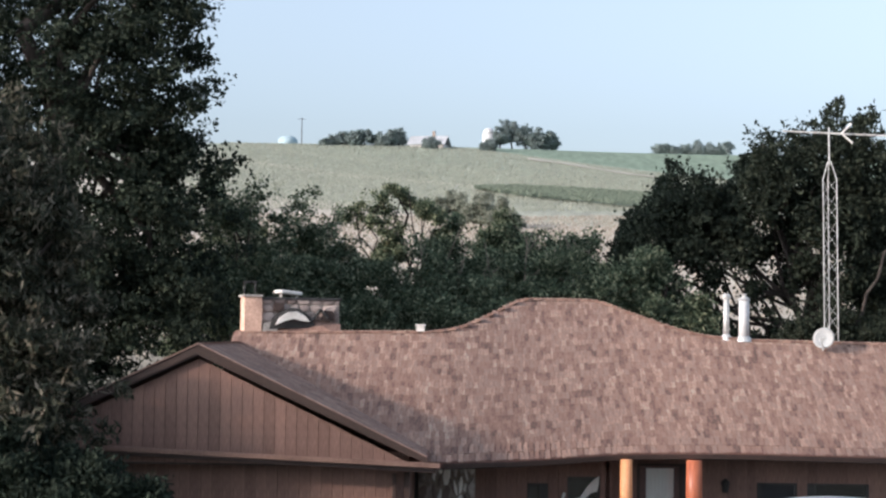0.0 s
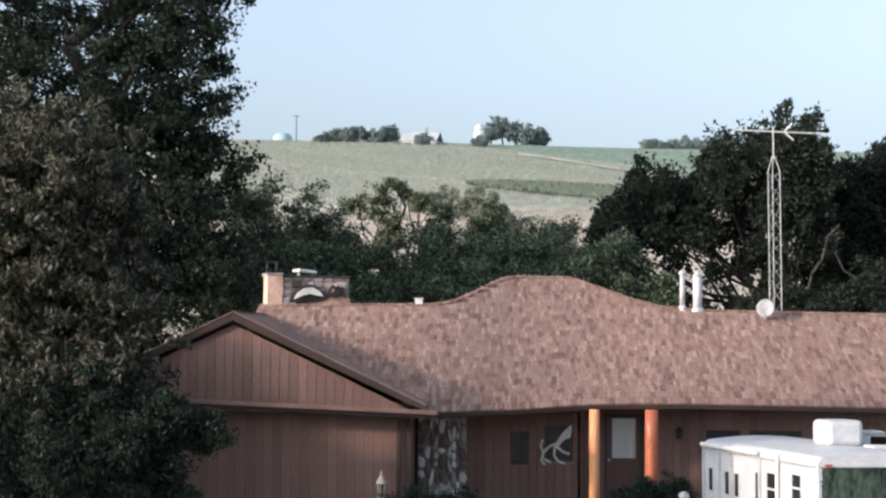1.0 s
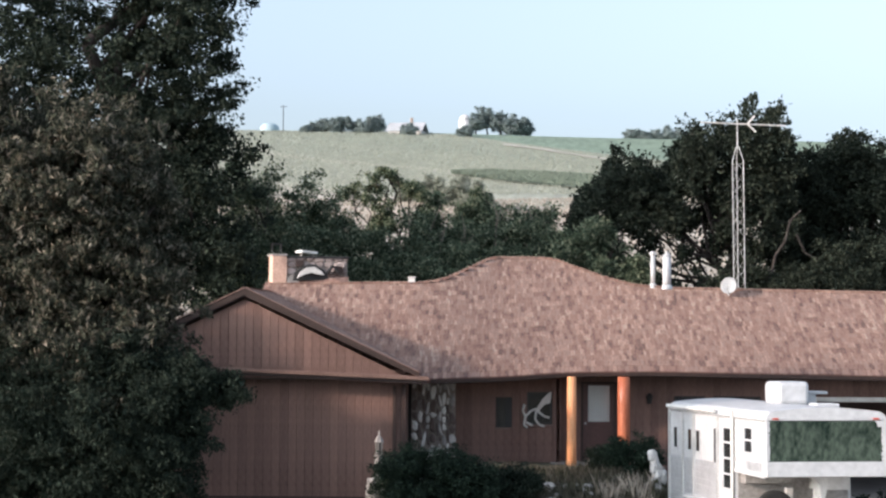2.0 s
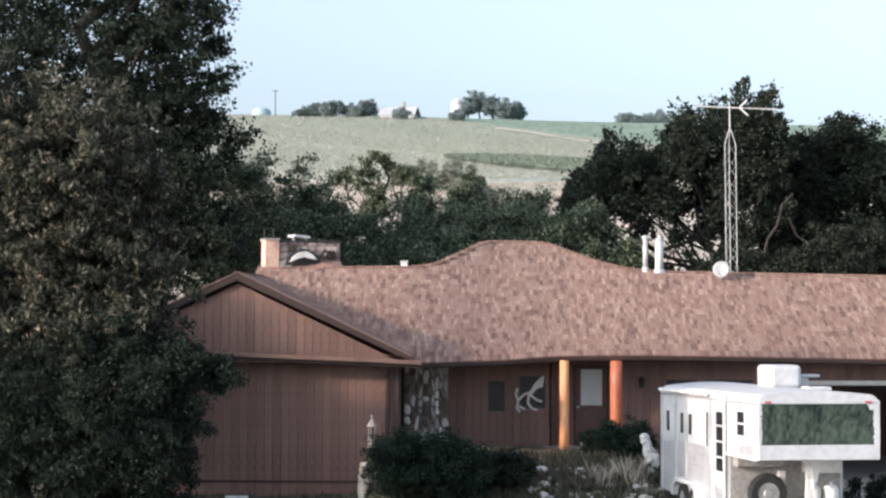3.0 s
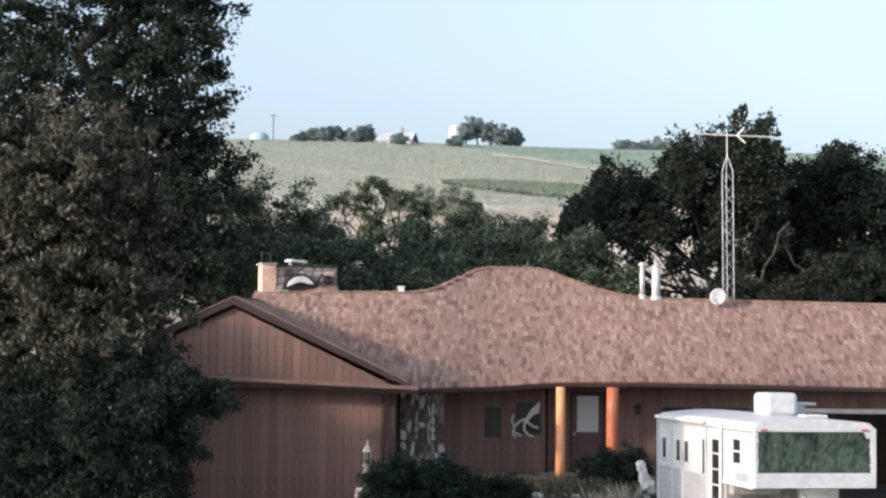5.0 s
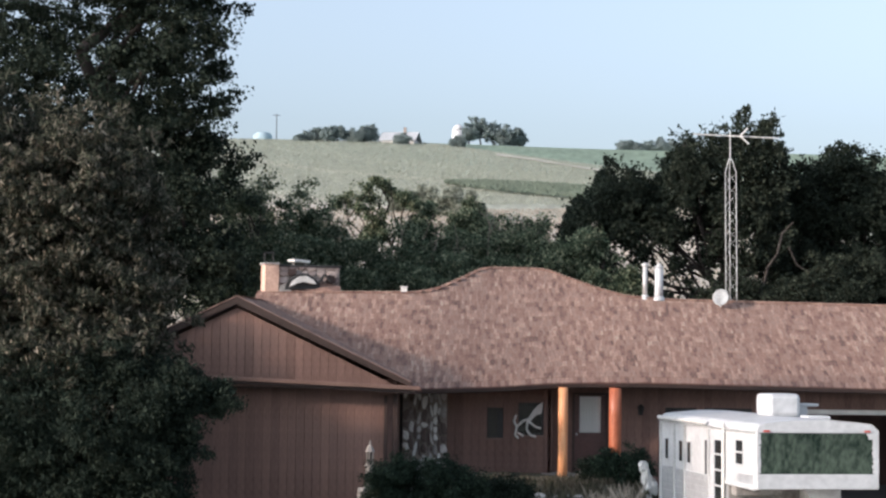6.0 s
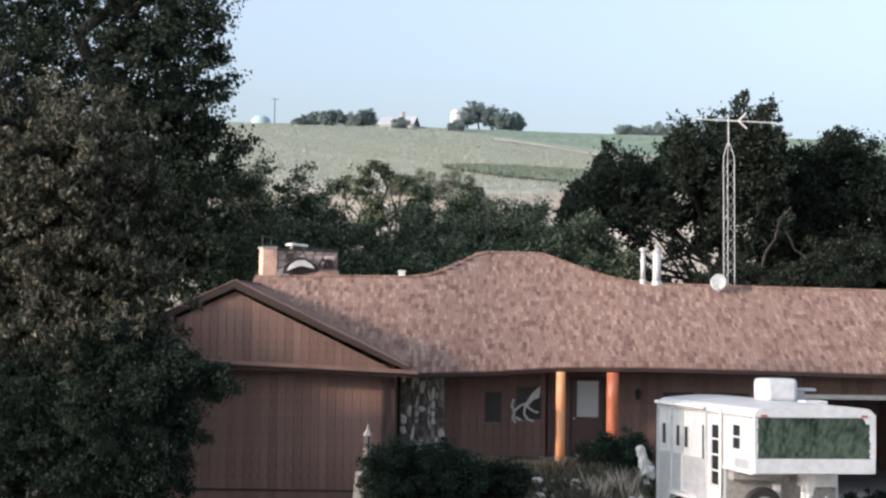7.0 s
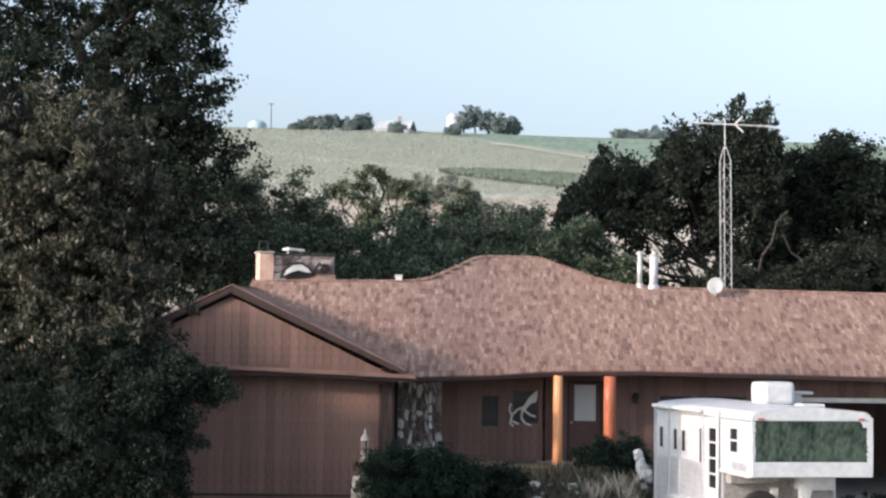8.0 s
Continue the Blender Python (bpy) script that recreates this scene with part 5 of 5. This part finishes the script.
def spray_places(seed, tops, y, depth, floor, count, per, gap=None, hole=0.12):
    """Leaf places along many short upturned sprays that fill the space under a ragged skyline, with holes between them."""
    r = np.random.default_rng(seed)
    x0, x1 = tops[0][0], tops[-1][0]
    mid_x = (x0 + x1) / 2
    out = []
    while len(out) < count:
        x = r.uniform(x0 - 0.15, x1 + 0.15)
        near = min(abs(x - q[0]) for q in tops)
        top = lerp_table(x, tops) - 2.2 * min(near, 0.3)
        z = floor + (top - floor) * r.random() ** 0.75
        deep = r.uniform(-1, 1)
        if noise.noise((x * 1.15, z * 1.5, seed + deep * 0.5)) > hole and z < top - 0.5:
            continue
        if gap and gap[0] < x < gap[1] and gap[2] < z < gap[3] and noise.noise((x * 1.3, z * 1.9, seed * 2.0)) > -0.22:
            continue
        way = np.array([(x - mid_x) * 0.22 + r.normal(0, 0.5), r.normal(0, 0.5), 0.5 + r.normal(0, 0.35)])
        way /= np.linalg.norm(way)
        ln = r.uniform(0.4, 1.0)
        u = r.random(per)
        wide = 0.17 * (1.2 - u)
        p = np.array([x, y + deep * depth, z]) - way * ln * 0.75 + (u * ln)[:, None] * way + np.clip(r.normal(size=(per, 3)), -1.8, 1.8) * wide[:, None]
        p[:, 2] -= 0.12 * u * u * ln
        out.append(p)
    return np.concatenate(out)


SKYLINE_A = [(3.95, 7.6), (4.3, 8.2), (4.8, 8.6), (5.3, 9.7), (5.65, 8.9), (6.1, 9.45), (6.55, 8.8), (7.1, 9.25), (7.45, 9.8), (8.0, 10.6), (8.5, 10.15), (9.0, 10.65), (9.45, 10.3), (9.9, 11.4), (10.25, 10.4), (10.7, 11.15), (11.05, 10.4), (11.3, 9.6)]
SKYLINE_B = [(11.5, 9.5), (12.0, 9.6), (12.5, 9.7), (13.0, 10.0), (13.45, 10.45), (13.95, 10.3), (14.25, 9.4), (14.5, 10.1), (15.0, 9.5), (15.6, 9.6), (16.3, 9.5), (17.2, 9.9), (18.2, 9.4)]
tree("walnut_tree", "broad dark tree with open spreading boughs", "tree", 8, (9.8, 60.0, 0.0),
     limb_ends(81, SKYLINE_A, 60, 6.6, 10), L_PINE, 0, 0, 0, 0.17, 0.085, 0.17, limbs=30, places=spray_places(83, SKYLINE_A, 60, 1.6, 4.6, 1150, 60, (4.6, 9.4, 4.9, 6.9)))
walnut = tree("walnut_tree", "tall dark tree with a dense shaded crown", "tree", 9, (13.6, 62.0, 0.0),
     limb_ends(82, SKYLINE_B, 62, 5.0, 12), L_PINE, 0, 0, 0, 0.17, 0.085, 0.22, limbs=24, places=spray_places(84, SKYLINE_B, 62, 1.8, 2.2, 2000, 60, None, 0.4))
tree("thicket_tree", "green undergrowth below the spreading trees", "shrub", 10, (5.5, 58.0, 0.0),
     [(4.1, 58.5, 5.9, 0.8, 0.8, 1.0), (5.0, 58, 4.8, 1.2, 1.0, 1.2), (6.4, 58, 3.8, 1.3, 1.0, 1.0), (4.6, 58.2, 6.4, 0.5, 0.6, 0.6), (5.8, 58, 5.2, 0.6, 0.7, 0.5)],
     L_HEDGE, 1100, 30, 0.2, 0.14, 0.07, 0.1, limbs=10, shell=0.6, group="thicket trees")
tree("thicket_tree", "low dark undergrowth below the spreading trees", "shrub", 11, (9.8, 58.0, 0.0),
     [(8.0, 58, 4.0, 1.4, 1.0, 1.2), (9.8, 58, 4.0, 1.6, 1.2, 1.5), (12, 58, 4.2, 2.0, 1.2, 2.0), (8.9, 58, 5.0, 0.6, 0.7, 0.6), (14.5, 59, 4.4, 2.2, 1.2, 2.2), (16.6, 59, 5.0, 2.0, 1.2, 2.4)],
     L_PINE, 2200, 30, 0.2, 0.14, 0.07, 0.12, limbs=10, shell=0.6, group="thicket trees")

wr = np.random.default_rng(91)
bm = bough_mesh(bmesh.new(), (-3.5, -3.7, 4.9), (-2.3, -3.8, 7.3), 0.06, 0.025, wr, 5)
bough_mesh(bm, (-2.45, -3.8, 6.5), (-1.5, -3.6, 5.0), 0.035, 0.02, wr, 3)
part("limb", bm, GREY_BARK, walnut, "pale bare limb")


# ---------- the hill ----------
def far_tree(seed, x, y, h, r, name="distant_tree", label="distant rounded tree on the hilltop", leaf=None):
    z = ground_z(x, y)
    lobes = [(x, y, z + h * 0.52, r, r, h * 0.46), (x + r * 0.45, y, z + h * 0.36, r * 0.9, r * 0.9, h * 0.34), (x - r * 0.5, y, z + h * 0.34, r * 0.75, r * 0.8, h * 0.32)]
    return tree(name, label, "tree", seed, (x, y, z), lobes, leaf or L_FAR_HAZED, 260, 24, 0.34, 0.3, 0.19, 0.2, limbs=4, shell=0.8, group="hilltop trees")


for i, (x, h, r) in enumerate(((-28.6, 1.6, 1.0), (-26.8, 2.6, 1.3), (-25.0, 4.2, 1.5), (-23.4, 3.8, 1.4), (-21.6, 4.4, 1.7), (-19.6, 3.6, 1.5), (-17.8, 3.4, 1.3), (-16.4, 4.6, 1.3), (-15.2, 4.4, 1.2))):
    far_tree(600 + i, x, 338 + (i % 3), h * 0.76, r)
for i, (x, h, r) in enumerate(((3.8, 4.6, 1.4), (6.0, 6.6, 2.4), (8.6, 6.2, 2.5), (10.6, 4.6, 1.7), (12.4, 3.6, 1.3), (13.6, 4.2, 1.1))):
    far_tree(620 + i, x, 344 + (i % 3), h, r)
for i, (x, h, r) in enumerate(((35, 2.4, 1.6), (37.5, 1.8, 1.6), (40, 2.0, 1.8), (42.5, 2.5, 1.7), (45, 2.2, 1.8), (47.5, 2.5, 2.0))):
    far_tree(640 + i, x, 355, h * 1.2, r, label="tree beyond the hill crest, coloured pale for haze", leaf=L_HAZE)
far_tree(660, 1.6, 331, 2.2, 1.4, "distant_bush", "small dark bush on the slope")
far_tree(661, -8.9, 333, 2.4, 1.3, "distant_bush", "dark bush before the hilltop farmhouse")

fx, fy = -9.4, 339.0
farm = thing("farmhouse", "small pale farmhouse with a grey roof on the hilltop", "house", pose(fx, fy, ground_z(fx, fy) - 2.1, 0, 0, -12))
part("wall", boxed(-3.2, -2.5, 0, 3.2, 2.5, 2.4), OLD_WHITE, farm)
GREYROOF = material("grey_roof", (0.34, 0.35, 0.36), (0.48, 0.49, 0.50), size=1, fine=8, rough=0.9)
bm = bmesh.new()
prof = [(-2.9, 2.2), (0, 3.9), (2.9, 2.2), (2.9, 2.35), (0, 4.1), (-2.9, 2.35)]
v0 = [bm.verts.new((-3.6, a, c)) for a, c in prof]
v1 = [bm.verts.new((3.6, a, c)) for a, c in prof]
bm.faces.new(v0)
bm.faces.new(v1[::-1])
for i in range(6):
    bm.faces.new((v0[i], v1[i], v1[(i + 1) % 6], v0[(i + 1) % 6]))
bmesh.ops.recalc_face_normals(bm, faces=bm.faces)
farm_roof = part("roof", bm, GREYROOF, farm)
part("chimney", boxed(0.6, -0.3, 3.6, 1.1, 0.3, 5.0), MORTAR, farm_roof)
for wx in (-2.1, 0.2, 1.9):
    part("window", boxed(wx - 0.4, -2.53, 0.9, wx + 0.4, -2.47, 1.9), DARK, farm)
bm = extrude_outline([(-2.5, 2.3), (2.5, 2.3), (0, 3.8)], -0.05, 0.05)
for v in bm.verts:
    v.co = (v.co.y - 3.22, v.co.x, v.co.z)
bmesh.ops.recalc_face_normals(bm, faces=bm.faces)
part("gable", bm, OLD_WHITE, farm)
part("porch", boxed(3.2, -1.8, 0, 5.6, 1.8, 1.7), GREYROOF, farm)

sx, sy = 1.7, 350.0
silo = thing("silo", "white domed silo beside hilltop trees", "silo", pose(sx, sy, ground_z(sx, sy)))
part("silo_body", lathe(bmesh.new(), [(1.3, -1), (1.3, 3.0)], 24), WHITE, silo, smooth=True)
part("dome", lathe(bmesh.new(), [(1.3, 3.0), (1.1, 3.6), (0.6, 4.1), (0.05, 4.25)], 24), WHITE, silo, smooth=True)
tx, ty = -37.2, 352.0
tank = thing("water_tank", "pale blue-grey tank beyond the hill crest", "tank", pose(tx, ty, ground_z(tx, ty)))
part("tank_body", lathe(bmesh.new(), [(1.9, -1), (1.9, 1.3), (1.2, 1.9), (0.1, 2.1)], 24), material("pale_blue_tank", (0.30, 0.40, 0.44), (0.38, 0.48, 0.52), rough=0.7), tank, smooth=True)
px, py = -33.3, 340.0
pole = thing("utility_pole", "thin wooden utility pole on the skyline", "utility pole", pose(px, py, ground_z(px, py)))
part("pole", tube(bmesh.new(), (0, 0, -0.5), (0, 0, 5.0), 0.09, 0.07), BARK, pole)
part("crossarm", boxed(-0.7, -0.05, 4.72, 0.7, 0.05, 4.8), BARK, pole)

# grey-green bushes in the dry field
for i, (x, y, h, r) in enumerate(((-3.0, 190, 3.4, 1.8), (0.2, 180, 3.2, 2.0), (2.2, 178, 2.8, 1.6), (-5.0, 195, 2.6, 1.4))):
    far_tree(740 + i, x, y, h, r, "hillside_bush", "grey-green bush in the dry field", L_BUSH)


def strip(name, label, pts, width, mat):
    """A pale strip that follows the ground."""
    bm = bmesh.new()
    rows = []
    (xa, ya), (xb, yb) = pts
    for i in range(31):
        f = i / 30
        x, y = xa + (xb - xa) * f, ya + (yb - ya) * f + 2.0 * math.sin(f * 5)
        half = width * (0.35 + 0.25 * math.sin(f * 9 + 1) ** 2)
        rows.append([bm.verts.new((x, y + d * half, ground_z(x, y + d * half) + 0.22)) for d in (-1, 0, 1)])
    for p, q in zip(rows, rows[1:]):
        for k in range(2):
            bm.faces.new((p[k], q[k], q[k + 1], p[k + 1]))
    return tagged(part(name, bm, mat, smooth=True), label, "track", kind="structure")


TRACK = material("pale_track", (0.33, 0.33, 0.265), (0.50, 0.46, 0.385), size=0.3, fine=3, rough=0.95)
strip("farm_track", "pale dry farm track on the hillside", ((8.2, 314.5), (27, 286)), 4.5, TRACK)


def bean_low(x):
    return float(np.interp(x, (-0.6, 6.8, 12.2, 16.6, 28), (239, 226.5, 220, 213, 204)))


def bean_high(x):
    return float(np.interp(x, (-0.6, 5, 12.7, 19.4, 28), (241, 244.6, 243.4, 239.5, 234)))


bm = bmesh.new()
rows = []
for x in np.linspace(-0.6, 28, 60):
    rows.append([bm.verts.new((x, y, ground_z(x, y) + 0.25)) for y in np.linspace(bean_low(x), bean_high(x), 12)])
for p, q in zip(rows, rows[1:]):
    for k in range(11):
        bm.faces.new((p[k], q[k], q[k + 1], p[k + 1]))
BEAN_SOIL = material("bean_ground", (0.16, 0.195, 0.145), (0.21, 0.245, 0.185), size=0.3, fine=2.5, rough=0.95)
tagged(part("bean_field", bm, BEAN_SOIL, smooth=True), "dark green bean field across the slope", "field", kind="structure")
# crop in rows towards the crest and dry stubble below: blades past counting
def crop(name, label, seed, n, xr, yr, h, mat, w, edge=1000.0):
    r = np.random.default_rng(seed)
    x = r.uniform(*xr, n)
    y = r.uniform(*yr, n)
    keep = y + BAND_SLANT * x < edge
    x, y = x[keep], y[keep]
    z = np.array([ground_z(a, c) for a, c in zip(x, y)])
    p = np.stack([x, y, z + h * 0.4], 1)
    v, f = leaves(r, p, h, w, droop=-1.5)
    return tagged(new(name, fast_mesh(name, v, f, mat)), label, "crop", kind="stuff")


crop("crop_rows", "green crop on the hill, paled for haze", 801, 120000, (-48, 60), (206, 352), 0.32, L_CROP, 0.11, 333.0)
crop("dry_stubble", "pale dry grass in the lower field", 802, 40000, (-24, 32), (95, 200), 0.3, L_DRY, 0.1)
r8 = np.random.default_rng(803)
bx = r8.uniform(-0.6, 28, 9000)
by = np.array([r8.uniform(bean_low(a), bean_high(a)) for a in bx])
bz = np.array([ground_z(a, c) + 0.5 for a, c in zip(bx, by)])
v, f = leaves(r8, np.stack([bx, by, bz], 1), 0.5, 0.3)
tagged(new("bean_plants", fast_mesh("bean_plants", v, f, L_BEAN)), "dark green bean plants on the slope", "crop", kind="stuff")

# the two lowest courses of the main roof, shingle by shingle
shake_meshes = []
for w, lift in ((0.085, 0.010), (0.10, 0.016), (0.115, 0.012), (0.10, 0.007)):
    bm = bmesh.new()
    lo = [bm.verts.new((a, 0, h)) for a, h in ((-w / 2, -0.004), (w / 2, -0.004), (w / 2, lift), (-w / 2, lift))]
    hi = [bm.verts.new((a, 0.35, h)) for a, h in ((-w / 2 + 0.003, -0.006), (w / 2 - 0.002, -0.006), (w / 2 - 0.002, 0.004), (-w / 2 + 0.003, 0.004))]
    bm.faces.new(lo)
    for i in range(4):
        bm.faces.new((lo[i], hi[i], hi[(i + 1) % 4], lo[(i + 1) % 4]))
    bmesh.ops.recalc_face_normals(bm, faces=bm.faces)
    shake_meshes.append(mesh_of(bm, "shingle", SHINGLE_PIECE))
shr = np.random.default_rng(12)
tilt = math.degrees(math.atan(SLOPE))
for k in range(2):
    x = -0.9
    while x < 16.0:
        n = int(shr.integers(0, 4))
        s0 = (k * 0.28 + shr.uniform(-0.02, 0.02)) / math.sqrt(1 + SLOPE * SLOPE)
        y, z = eave(x)
        grade = math.degrees(math.atan((eave(x + 0.1)[1] - eave(x - 0.1)[1]) / 0.2))
        ob = new("shingle", shake_meshes[n])
        ob.matrix_world = pose(x, y + s0, z + s0 * SLOPE + 0.002, tilt, -grade, 0)
        ob.parent = roof
        x += (0.092, 0.107, 0.122, 0.107)[n]
